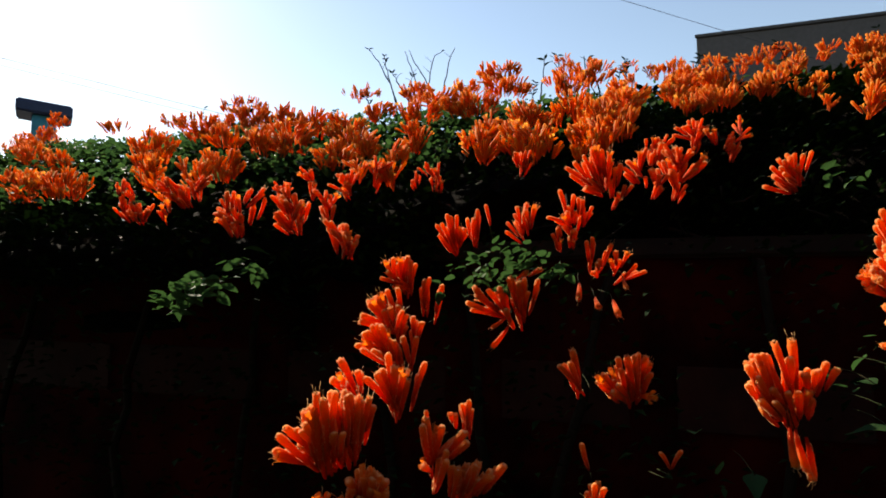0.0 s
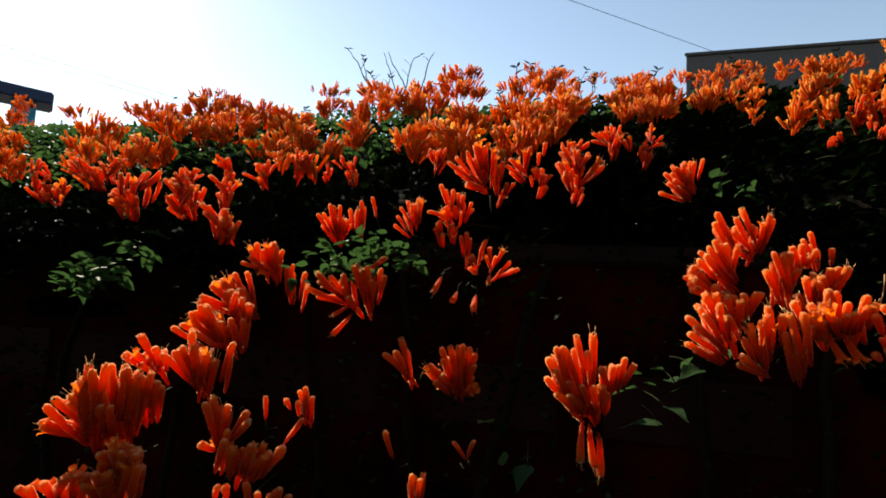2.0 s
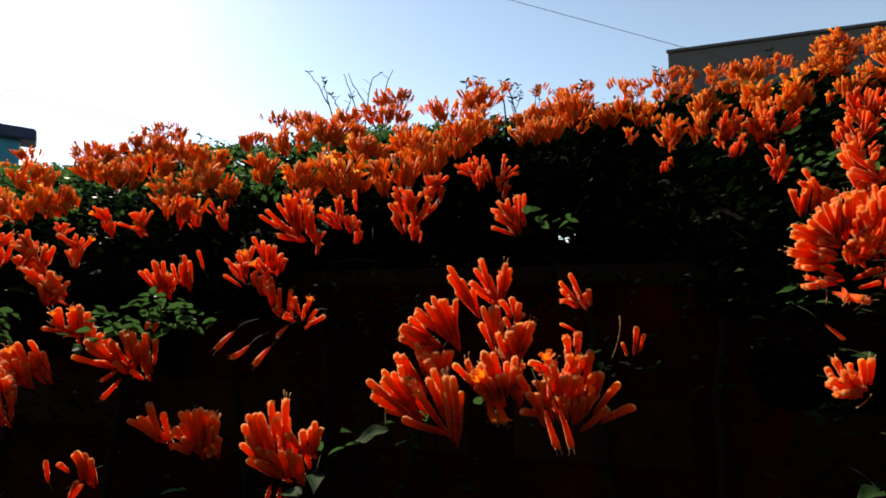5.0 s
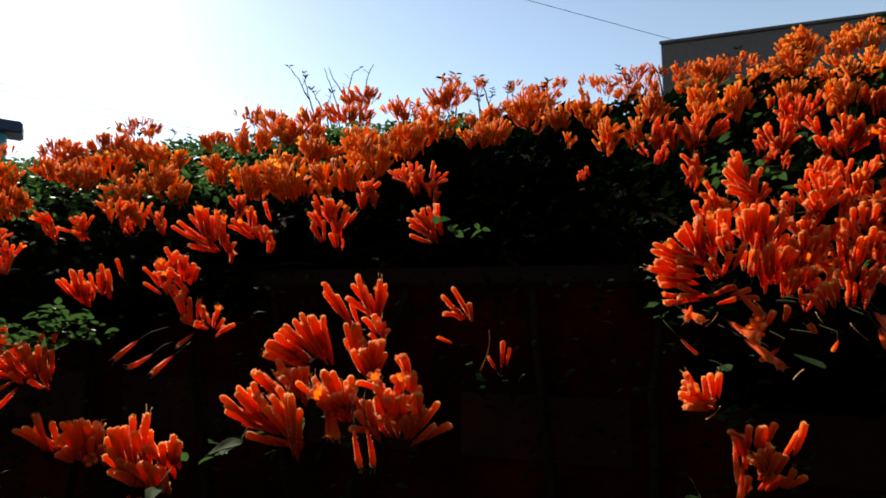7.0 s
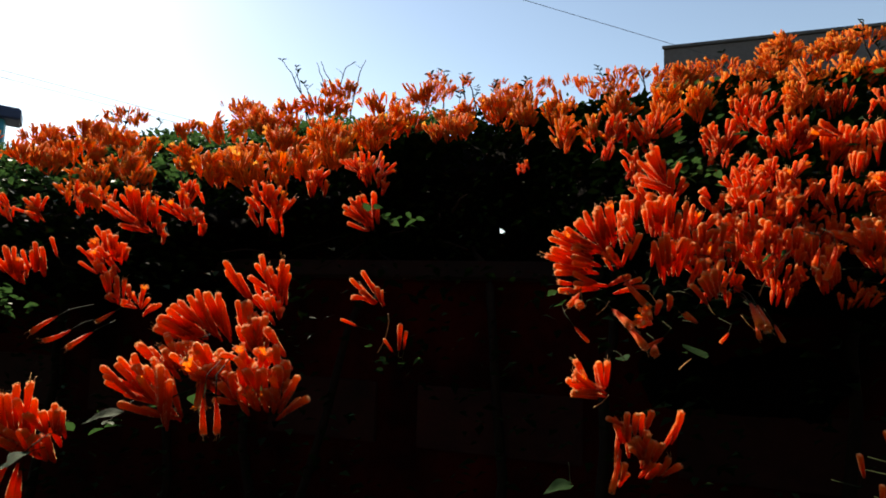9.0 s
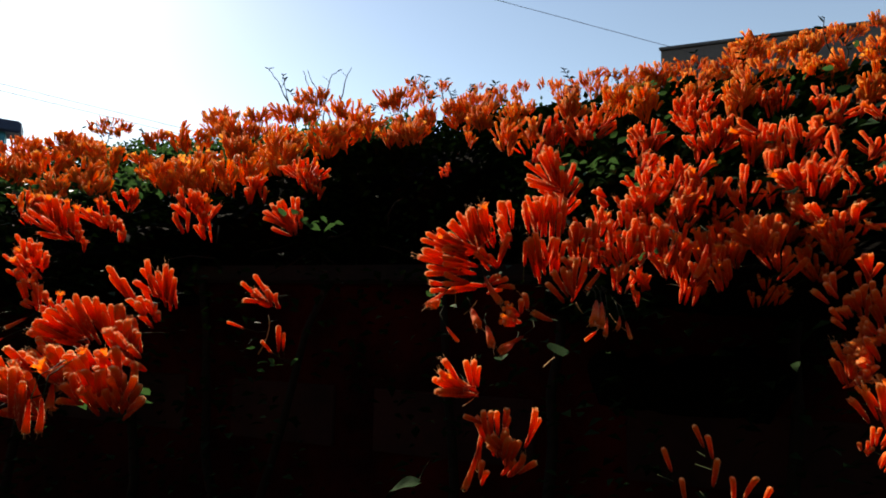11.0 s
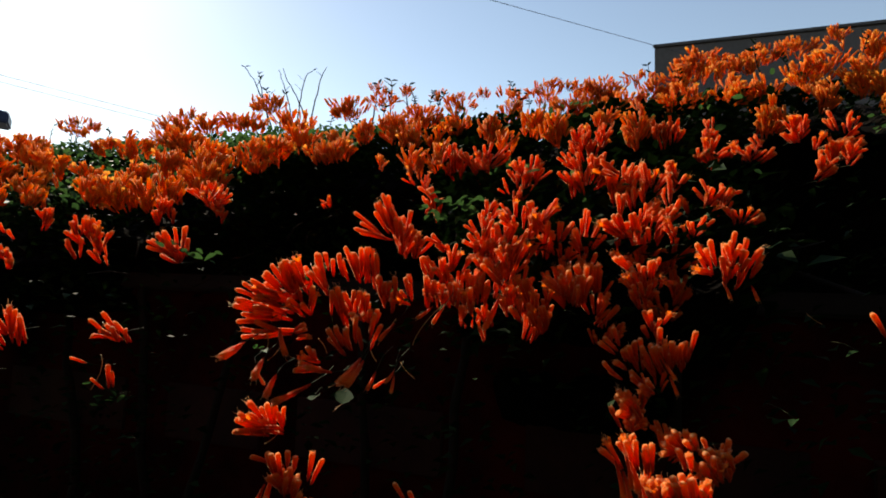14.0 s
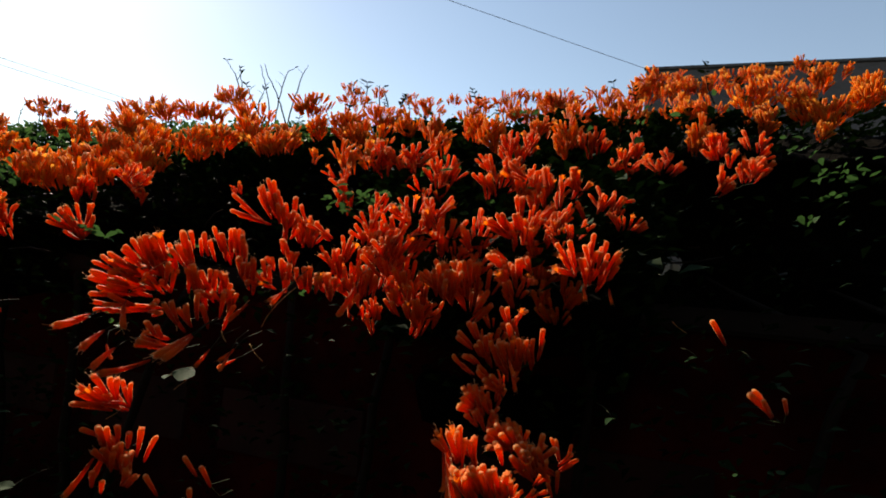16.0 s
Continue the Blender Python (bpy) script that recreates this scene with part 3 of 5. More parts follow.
def sky_blockers():
    # Unseen walls, added to block sky light from the vine's front.
    bm = bmesh.new()
    box(bm, (-14, -2.9, 0), (16, -2.6, 8.5), .02)
    tagged(part("blocker_south", bm, BLOCKER, None), "unseen plain wall, added to keep sky light off the vine", "wall", kind="structure")
    for name, x in (("blocker_west", -8.0), ("blocker_east", 9.5)):
        bm = bmesh.new()
        box(bm, (x, -2.6, 0), (x + .25, .9, 7.0), .02)
        tagged(part(name, bm, BLOCKER, None), "unseen plain end wall, added to keep sky light off the vine", "wall", kind="structure")


ground_sheet()
boundary_wall()
sky_blockers()


def slant(bm):
    """The house's plot is not square: its west side runs back at an angle."""
    for v in bm.verts:
        if v.co.x < 1 and v.co.y > 1:
            v.co.x += 4.2


def far_house():
    """The brown house whose top shows over the hedge."""
    house = tagged(new("house"), "brown concrete house with a flat roof behind the hedge", "house")
    house.matrix_world = Matrix.Translation((5.30, 10.50, 0)) @ Matrix.Rotation(math.atan2(-1.04, 3.9), 4, "Z")
    bm = bmesh.new()
    box(bm, (0, 0, 0), (11, 7, 6.96), .01)
    slant(bm)
    part("wall", bm, CONCRETE, house)
    bm = bmesh.new()
    box(bm, (-.04, -.04, 6.96), (11.04, 7.04, 7.03), .01)
    slant(bm)
    part("parapet", bm, LIP, house, "dark parapet lip")
    for x in (2.6, 6.0, 8.6):
        bm = bmesh.new()
        box(bm, (x, -.10, 3.2), (x + 1.1, .02, 4.5), .01)
        part("shutter", bm, LIP, house, "closed dark shutter")
    return house


def blue_shed():
    """A small rooftop hut whose dark blue eaves show over the hedge."""
    shed = tagged(new("shed"), "small cyan sheet-metal hut with a dark blue roof", "shed")
    shed.matrix_world = pose(-5.29, 6.2, 0, 0, 0, 40)
    bm = bmesh.new()
    box(bm, (-.125, 0, 0), (.125, .3, 3.735), .01)
    part("wall", bm, CYAN, shed, "cyan sheet wall")
    bm = bmesh.new()
    box(bm, (-.29, -.08, 3.735), (.29, .4, 3.90), .02)
    part("roof", bm, BLUE, shed, "dark blue roof")
    return shed


def cable(points, radius, label):
    pts = []
    for k in range(25):
        f = k / 24
        a, b = Vector(points[0]), Vector(points[1])
        p = a.lerp(b, f)
        p.z -= points[2] * 4 * f * (1 - f)
        pts.append(p)
    v, f = strand(pts, [radius] * len(pts), 6)
    return tagged(link("cable", v, f, CABLE), label, "cable", kind="structure")


def glint_board(x, y, wide, high):
    # Pale board turned to the sun, added for bright gaps in the vine.
    bm = bmesh.new()
    box(bm, (-wide / 2, -.06, 0), (wide / 2, .06, high), .01)
    ob = part("post", bm, GLINT, None)
    ob.matrix_world = pose(x, y, 0, 0, 0, -62)
    return tagged(ob, "pale board added as the brightness seen through gaps in the vine", "post", "pale posts behind the vine")


far_house()
blue_shed()
for x, w, h in ((1.38, .14, 2.10), (3.40, .16, 2.10)):
    glint_board(x, 4.2, w, h)
cable([(-14.0, .09, 6.21), (9.25, 9.42, 5.23), 0], .004, "thin black service cable that runs to the brown house")
for d in (0, .11):
    cable([(-12.2, 4.95, 5.85 - d), (4.4, 10.9, 3.0 - d), .02], .004, "thin dark overhead cable behind the hedge")


# ---- the vine: stems, foliage, mats for its inner shade ----
def leaf_geo(fold, curl):
    outline = [(0, .0), (.14, .20), (.38, .30), (.68, .22), (.88, .10), (1.0, 0)]
    verts, faces = [], []
    for s, w in outline:
        z = -curl * s * s
        verts += [(-w, s, z + fold * w), (0, s, z), (w, s, z + fold * w)]
    for k in range(len(outline) - 1):
        a = 3 * k
        faces += [(a, a + 1, a + 4, a + 3), (a + 1, a + 2, a + 5, a + 4)]
    return verts, faces


LEAVES = [leaf_geo(.35, .15), leaf_geo(.2, .35), leaf_geo(.5, .05), leaf_geo(.25, -.12)]
SIMPLE = [([(0, 0, 0), (-.28, .4, f), (0, .45, 0), (.28, .4, f), (0, 1, -c)], [(0, 2, 1), (0, 3, 2), (1, 2, 4), (2, 3, 4)]) for f, c in ((.1, .1), (.06, .25), (.15, 0))]


def leaf_pose(rng, at, size, facing=None):
    """A blade spread to the light: seen from the lane it shows its shaded underside."""
    m = turned(facing or (rng.uniform(-.55, .25), rng.uniform(-.15, .95), rng.uniform(.55, 1)))
    return Matrix.Translation(at) @ m @ Matrix.Rotation(rng.uniform(0, 6.28), 4, "Z") @ Matrix.Scale(size, 4)


vine = tagged(new("flame_vine"), "dense dark green flame vine mounded over a boundary wall", "vine")


def gap_at(x):
    """How far the mass is open just above the wall, 0 to 1."""
    return max(max(0, 1 - abs(x - c) / w) for c, w in ((.56, .16), (1.02, .20), (2.27, .24)))


def in_hole(p, grow=1.0):
    """Small gaps right through the mass, over the wall."""
    for x, dx, z, dz, wide, high in ((1.029, .140, 1.800, .115, .026, .012), (2.395, .414, 1.831, .097, .05, .032)):
        y = p.y - 1.75
        if y > -.7 and abs(p.x - x - dx * y) < wide * grow and abs(p.z - z - dz * y) < high * grow:
            return True
    return False


def in_slit(x, z):
    """A low slit over the wall's coping, where the sky shows through."""
    return 1.652 < z < 1.738 and gap_at(x) > .12


def foliage():
    rng = random.Random(11)
    heap = Heap()
    last = len(PROFILE) - 1
    for _ in range(46000):
        x = rng.uniform(-4.6, 5.4) if rng.random() < .78 else rng.choice((.6, 1.4, 2.12)) + rng.uniform(-.22, .22)
        u = rng.uniform(0, last) if rng.random() < .45 else rng.uniform(0, 6) if rng.random() < .6 else rng.uniform(5, 8.4)
        if u < 1.4 and rng.random() < .35:
            continue
        p = surface(x, u)
        if p.z < floor_of_bloom(x) - .06 and rng.random() < (.92 if abs(floor_of_bloom(x + .05) - floor_of_bloom(x - .05)) < .05 else .1):
            continue
        depth = abs(rng.gauss(0, .16))
        p += Vector((0, depth * .85, -depth * .55)) if u > 2 else Vector((0, depth * 1.4, 0))
        p += Vector((0, .02, -.015))
        if in_slit(x, p.z) and rng.random() < .62 or in_hole(p) and rng.random() < .93:
            continue
        if 1.66 < p.z < 1.90 and gap_at(x) > .25 and rng.random() < .34:
            continue
        v, f = SIMPLE[rng.randrange(3)]
        heap.add(v, f, leaf_pose(rng, p, rng.uniform(.032, .062)))
    for _ in range(6000):
        x = rng.uniform(-3.2, 4.4)
        p = Vector((x, 1.46 + shift(x) * .9 - abs(rng.gauss(0, .10)), rng.uniform(.75, 1.66)))
        if in_slit(x, p.z) or noise.noise((x * 2.2, p.z * 2.2, 9.0)) < -.34:
            continue
        v, f = SIMPLE[rng.randrange(3)]
        heap.add(v, f, leaf_pose(rng, p, rng.uniform(.024, .048)))
    for _ in range(500):
        x = rng.choice((.58, 1.02, 2.27)) + rng.uniform(-.34, .34)
        p = Vector((x + .1, 1.50 + shift(x) * .9 + rng.uniform(-.1, .5), rng.uniform(1.66, 1.98)))
        if in_slit(x, p.z) and rng.random() < .62 or in_hole(p):
            continue
        v, f = SIMPLE[rng.randrange(3)]
        heap.add(v, f, leaf_pose(rng, p, rng.uniform(.02, .044)))
    tagged(heap.done("foliage", SHADE_LEAF, vine, "ovate green leaves, darkened in colour for shade"), kind="stuff")
    # Scattered small leaves in a paler copy, added as glints in the dark.
    heap = Heap()
    for _ in range(110):
        x = rng.uniform(-2.5, 3.6)
        if rng.random() < .5:
            p = surface(x, rng.uniform(.6, 3.6)) + Vector((0, rng.uniform(-.05, .05), 0))
        else:
            p = Vector((x, 1.25 + shift(x) * .9 - abs(rng.gauss(0, .2)), rng.uniform(1.0, 1.66)))
        v, f = SIMPLE[rng.randrange(3)]
        heap.add(v, f, leaf_pose(rng, p, rng.uniform(.012, .026), (rng.uniform(-.9, .5), rng.uniform(-.7, .5), rng.uniform(.4, 1))))
    tagged(heap.done("glint_leaves", GLOSSY, vine, "small waxy leaves that catch the light"), kind="stuff")


def dead_twigs():
    """Bare twigs that cross the slits over the wall."""
    rng = random.Random(71)
    for c in (.56, 1.02, 2.27):
        for _ in range(5):
            a = Vector((c + rng.uniform(-.3, .3), 1.35 + shift(c) * .9 + rng.uniform(0, .4), rng.uniform(1.64, 1.84)))
            b = a + Vector((rng.uniform(-.16, .16), rng.uniform(-.05, .05), rng.uniform(-.06, .1)))
            mid = a.lerp(b, .5) + Vector((0, 0, rng.uniform(-.015, .015)))
            link("twig", *strand([a, mid, b], (.0035, .0028, .0016), 4), STEM, vine)


def sunlit_leaves():
    """Leaves between the clumps on the slope, backlight put into their lighter colour."""
    rng = random.Random(19)
    heap = Heap()
    for _ in range(6500):
        x = rng.uniform(-3.2, .9) if rng.random() < .97 else rng.uniform(.9, 3.2)
        p = surface(x, rng.uniform(2.6, 8)) + Vector((0, rng.uniform(-.03, .05), rng.uniform(-.03, .03)))
        if p.z < floor_of_bloom(x) - .04:
            continue
        v, f = LEAVES[rng.randrange(4)]
        heap.add(v, f, leaf_pose(rng, p, rng.uniform(.020, .044), (rng.uniform(-.7, .4), rng.uniform(-.5, .8), rng.uniform(.3, 1))))
    tagged(heap.done("sunlit_leaves", LIT_LEAF, vine, "green leaves between the flowers, sunlight put into their colour"), kind="stuff")


def shade_mat():
    """Two near-black mats, one behind the other, added as the shade inside the mound."""
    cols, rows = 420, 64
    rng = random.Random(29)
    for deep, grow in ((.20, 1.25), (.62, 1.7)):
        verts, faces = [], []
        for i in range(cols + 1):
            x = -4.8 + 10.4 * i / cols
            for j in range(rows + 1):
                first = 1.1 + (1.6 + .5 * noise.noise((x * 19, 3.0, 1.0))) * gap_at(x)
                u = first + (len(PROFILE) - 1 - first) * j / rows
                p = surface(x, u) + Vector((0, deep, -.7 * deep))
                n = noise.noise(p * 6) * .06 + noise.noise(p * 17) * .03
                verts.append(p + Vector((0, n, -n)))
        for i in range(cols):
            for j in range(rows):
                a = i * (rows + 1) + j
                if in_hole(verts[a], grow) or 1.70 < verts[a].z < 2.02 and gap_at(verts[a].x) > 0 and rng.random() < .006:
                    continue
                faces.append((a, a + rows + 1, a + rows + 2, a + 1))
        ob = link("shade_mat", verts, faces, INNER, vine, "near-black mat added for the shade inside the vine")
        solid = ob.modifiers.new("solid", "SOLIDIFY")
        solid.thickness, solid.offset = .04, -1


def stems():
    rng = random.Random(23)
    for k in range(16):
        x = -3.6 + k * .52 + rng.uniform(-.1, .1)
        foot = Vector((x + rng.uniform(-.2, .2), 1.60 - .25 * (x - 1.3), 0))
        pts = [foot, foot + Vector((rng.uniform(-.15, .15), 0, .8)), Vector((x + rng.uniform(-.1, .1), 1.61 - .25 * (x - 1.3), 1.6)), surface(x, 2.6) + Vector((0, .38, 0)), surface(x + rng.uniform(-.3, .3), 5) + Vector((0, .32, -.15))]
        fine = []
        for a in range(len(pts) - 1):
            for s in range(5):
                p = pts[a].lerp(pts[a + 1], s / 5)
                fine.append(p + Vector((rng.uniform(-.015, .015), rng.uniform(-.015, .015), 0)))
        fine[0].z = 0
        v, f = strand(fine, [.022 - .015 * i / len(fine) for i in range(len(fine))], 6)
        link("stem", v, f, STEM, vine)


foliage()
dead_twigs()
shade_mat()
stems()


# ---- flower clusters ----
def stalk_of(rng, start):
    reach = Vector((rng.uniform(-.012, .012), .07, rng.uniform(0, .012)))
    pts = [Vector(start) + reach * s + Vector((0, 0, .012 * s * (1 - s))) for s in (0, .25, .5, .75, 1)]
    return strand(pts, (.0011, .0008, .0007, .0006, .0006), 5)


def flower_cluster(rng, at, poses, fine, label, start):
    thing = tagged(new("flower_cluster"), label, "flowers", "flower clusters on the vine")
    thing.location = at
    if not fine:
        heap = Heap()
        for m, shape in poses:
            g = COARSE[shape]
            heap.add(g[0], g[1], m, g[2])
        heap.done("blossom", LIT_PETAL, thing)
        poses = []
    for m, shape in poses:
        f = new("flower", FLOWER_DATA[shape])
        f.parent = thing
        f.matrix_basis = m
        if fine and shape in STAMEN_DATA and (shape > 5 or rng.random() < .3):
            new("stamen", STAMEN_DATA[shape]).parent = f
    link("stalk", *stalk_of(rng, start), STALK, thing, "thin green stalk")
    return thing


def joined_cluster(heap, rng, at, radius):
    for m, shape in clump(rng, radius, radius * .6, False):
        g = COARSE[shape]
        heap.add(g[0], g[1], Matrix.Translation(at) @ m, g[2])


SPRAY = random.Random(8)


def spray(at, umbels):
    """A cluster on a hanging spray. Each umbel: the tip's offset from the hub and, after the lean in degrees, its length, in millimetres; then its flowers."""
    rng = SPRAY
    poses = []
    for dx, dy, dz, lean, tall, count in umbels:
        tall = tall / 1000
        full = max(.027, min(tall * 1.06, .060))
        flat = min(tall, full)
        a = radians(lean)
        hangs = abs(lean) > 105
        for j in range(2 * count + (count > 1)):
            back = j >= count
            k = rng.uniform(-1, 1) * (count / 2 + .3) if back else j - (count - 1) / 2
            w = a + radians(k * 6 + rng.uniform(-3, 3) * (count > 1))
            side = Vector((math.cos(a), 0, -math.sin(a))) * k * .0098 * rng.uniform(.85, 1.15)
            d = Vector((math.sin(w) * flat, -math.sqrt(max(0, full * full - flat * flat)), math.cos(w) * flat)) / full
            size = full * (rng.uniform(.84, 1.0) if count > 1 else 1)
            tip = Vector((dx, dy, dz)) / 1000 + side + Vector((0, rng.uniform(-.006, .006) + .016 * back, 0)) - d * (rng.uniform(0, .007) * (count > 1) + rng.uniform(.006, .024) * back)
            thick = .045 * rng.uniform(.88, 1.08)
            shape = rng.choice((1, 4, 6)) if hangs else pick(rng, True)
            poses.append((Matrix.Translation(tip - d * size) @ turned(d, rng.uniform(0, 6.28)) @ Matrix.Diagonal((thick, thick, size, 1)), shape))
    return flower_cluster(rng, at, poses, True, "cluster of bright orange trumpet flowers and buds on a hanging spray", (0, 0, 0))


spray((-0.114, 0.542, 1.329), [(9, -2, 72, -9, 61, 3), (19, 3, 71, -2, 61, 3), (-31, -15, 41, -32, 51, 3), (-23, -13, 60, -14, 67, 3), (-12, -13, 60, -9, 63, 3), (-4, -12, 74, -4, 76, 3), (0, -13, 55, -5, 54, 2), (-47, -15, 35, -44, 58, 2), (-55, -17, 14, -63, 42, 1), (-54, -17, 9, -68, 35, 1), (7, -15, 36, -5, 32, 2)])
spray((-0.074, 0.763, 1.452), [(6, 10, 57, -1, 45, 1), (-35, -15, 42, -33, 59, 3), (-49, -26, 20, -62, 49, 3), (-24, -4, 50, -26, 55, 3), (-5, -23, 30, -12, 34, 3)])
spray((-0.070, 0.610, 1.378), [(-29, 18, 54, -56, 41, 1), (-45, -22, 48, -20, 46, 1), (-27, -19, 35, -9, 24, 1), (-12, -16, 35, -28, 53, 2), (-5, -12, 41, -19, 57, 2), (6, -6, 53, -6, 64, 1), (23, -13, 41, 9, 55, 2), (48, 0, 39, 17, 50, 1), (-53, -35, 31, -37, 21, 2)])
spray((-0.071, 0.509, 1.306), [(-2, -13, 31, -2, 30, 2), (-10, -12, 18, -13, 18, 1), (14, -12, 21, 27, 22, 1), (6, -12, 13, 15, 16, 1)])
spray((-0.088, 0.565, 1.349), [(4, -14, 44, 8, 50, 3), (10, -9, 35, 15, 31, 2)])
spray((-0.061, 0.693, 1.412), [(4, 7, 68, 9, 36, 2), (-51, -15, 31, -50, 52, 3), (-40, -11, 42, -32, 54, 3), (-29, -11, 46, -24, 55, 2), (-9, -17, 32, -10, 36, 2), (7, -18, 30, -13, 41, 1), (26, -16, 32, 11, 43, 1)])
spray((-0.073, 0.857, 1.512), [(-19, -16, 46, -10, 47, 2), (3, -6, 52, 1, 52, 3), (19, -2, 43, 9, 47, 2), (-32, -26, 18, -63, 30, 2)])
spray((-0.026, 0.857, 1.467), [(-9, -12, 59, 0, 57, 2), (22, -12, 45, 14, 49, 1)])
spray((-0.038, 0.691, 1.439), [(3, -12, 32, 5, 32, 2)])
spray((-0.012, 0.577, 1.310), [(-10, -11, 54, -9, 56, 1), (0, -11, 57, 0, 58, 1), (13, -13, 49, 13, 47, 1)])
spray((0.023, 0.758, 1.293), [(11, -11, 9, 35, 39, 1), (5, -12, 56, -9, 51, 2), (14, -12, 56, 5, 54, 1), (-15, -11, 38, -11, 21, 1)])
spray((0.015, 0.563, 1.296), [(-36, -12, 26, -35, 16, 1), (15, -5, 56, 41, 37, 2), (-6, -12, 37, 22, 32, 1), (-9, -13, 32, 17, 41, 1), (3, -14, 29, 9, 36, 2), (11, -14, 29, 13, 36, 2), (23, -13, 32, 20, 41, 2), (38, -13, 24, 30, 34, 2), (48, -13, 27, 29, 38, 1), (20, -14, 13, 15, 20, 2)])
spray((0.033, 0.967, 1.596), [(-48, -18, 35, -31, 48, 2), (-25, -13, 53, -10, 59, 3), (3, -12, 32, 14, 32, 2), (12, -11, 49, -6, 48, 3), (32, -8, 61, 6, 54, 1)])
spray((0.101, 0.746, 1.475), [(-61, -12, 32, -48, 55, 1), (-70, -16, 12, -68, 54, 1), (-57, -13, 20, -62, 42, 1), (-37, -12, 32, -34, 45, 1), (-25, -12, 32, -23, 44, 1), (-13, -12, 0, -28, 19, 1), (-4, -11, 48, -14, 55, 2), (8, -11, 49, -6, 49, 2), (16, -11, 28, -2, 24, 1), (34, -11, 45, 11, 46, 1), (36, -11, 61, 49, 18, 1)])
spray((0.197, 0.697, 1.370), [(-44, -10, 41, -39, 50, 1), (-28, -10, 44, -17, 44, 1), (-21, -11, 56, -8, 55, 1), (7, -15, 27, -43, 48, 2)])
spray((0.232, 0.940, 1.630), [(-23, -13, 60, -22, 48, 1), (2, -17, 49, 4, 40, 1), (17, -17, 44, 6, 30, 2), (32, -18, 33, 15, 31, 2), (-19, -14, 18, -31, 35, 2), (-42, -2, 15, -66, 36, 1), (-27, -3, -7, -16, 26, 2)])
spray((0.249, 0.689, 1.370), [(-28, -10, 10, -47, 25, 2), (-24, -12, 50, -17, 48, 1), (-21, -13, 35, -18, 33, 1), (-6, -13, 57, -6, 60, 3), (5, -13, 53, 1, 56, 3), (8, -13, 35, 0, 34, 2), (22, -13, 43, 16, 41, 1), (16, -12, -4, 97, 8, 1)])
spray((0.291, 0.917, 1.549), [(-63, 0, 67, -17, 21, 2), (-34, -18, 49, -3, 44, 2), (1, -15, 39, 10, 40, 1), (-26, -19, 4, -55, 16, 2), (37, -10, 25, 22, 32, 1), (51, -12, 0, 46, 29, 1), (66, -11, -8, 61, 35, 1), (9, -14, 24, -12, 25, 1)])
spray((0.291, 0.943, 1.704), [(-70, -14, 27, -57, 59, 1), (-58, -13, 35, -51, 55, 1), (-36, -12, 51, -30, 52, 1), (-22, -12, 67, -16, 64, 2), (-8, -11, 65, -9, 60, 2), (15, -11, 62, 3, 56, 1), (14, -11, 41, 3, 40, 1), (-35, -14, -3, -67, 33, 3), (30, -10, 35, 3, 40, 2)])
spray((0.376, 0.947, 1.717), [(-39, -13, -15, 16, 25, 2), (-38, -13, 28, -46, 35, 3), (-6, -12, 55, 3, 40, 2), (15, -11, 18, -9, 24, 3), (31, -10, 7, 16, 25, 2), (25, -11, 61, -3, 19, 1)])
spray((0.399, 0.600, 1.375), [(-54, -12, 29, -38, 51, 2), (-54, -12, 51, -28, 66, 2), (-46, -12, 63, -21, 72, 2), (-33, -12, 60, -18, 64, 1), (-23, -12, 73, -12, 76, 1), (-4, -12, 76, -1, 74, 1), (-12, -12, 57, -11, 46, 1), (-42, -12, 17, -46, 39, 3), (-29, -12, 20, -37, 41, 3), (-1, -12, 23, -10, 34, 2), (7, -12, 17, -10, 27, 2), (4, -12, 42, -22, 32, 1), (22, -12, 45, 0, 33, 2), (32, -12, 51, 4, 42, 1), (38, -12, 45, 13, 28, 1)])
spray((0.558, 0.594, 1.446), [(-33, 6, 57, -36, 44, 2), (-2, 11, 60, -27, 37, 2), (8, 1, 55, -18, 32, 2), (-65, -12, 28, -52, 60, 1), (-60, -15, 17, -58, 49, 2), (-49, -12, 38, -38, 56, 1), (-37, -13, 39, -31, 48, 2), (-22, -15, 36, -27, 36, 2), (-7, -35, 23, -31, 56, 1), (-24, -35, -12, -70, 46, 1)])
spray((0.580, 0.650, 1.504), [(-34, -3, 54, -46, 64, 1), (-24, 1, 65, -35, 68, 2), (-11, 3, 62, -28, 57, 2), (5, 7, 66, -15, 56, 2), (-45, -8, 39, -52, 43, 3), (-57, -13, 28, -62, 43, 3), (-54, -17, 18, -63, 38, 2), (-31, -34, 12, -16, 46, 2), (6, -43, 7, 5, 37, 2)])
spray((0.594, 0.563, 1.443), [(-28, -10, 39, -19, 54, 1), (-19, -7, 48, -13, 49, 1), (-14, -14, 37, -11, 32, 1), (-4, -24, 44, -5, 64, 2), (0, -5, 54, -41, 40, 1)])
spray((0.651, 0.554, 1.465), [(-38, -8, 28, -35, 44, 2), (-27, -3, 45, -23, 51, 2), (-20, -8, 43, -20, 48, 2), (-11, -13, 23, -24, 20, 3), (10, -14, 41, 5, 42, 1), (8, -14, 35, -6, 30, 2), (11, -21, 21, -37, 25, 1), (-11, -15, -33, 171, 32, 2)])
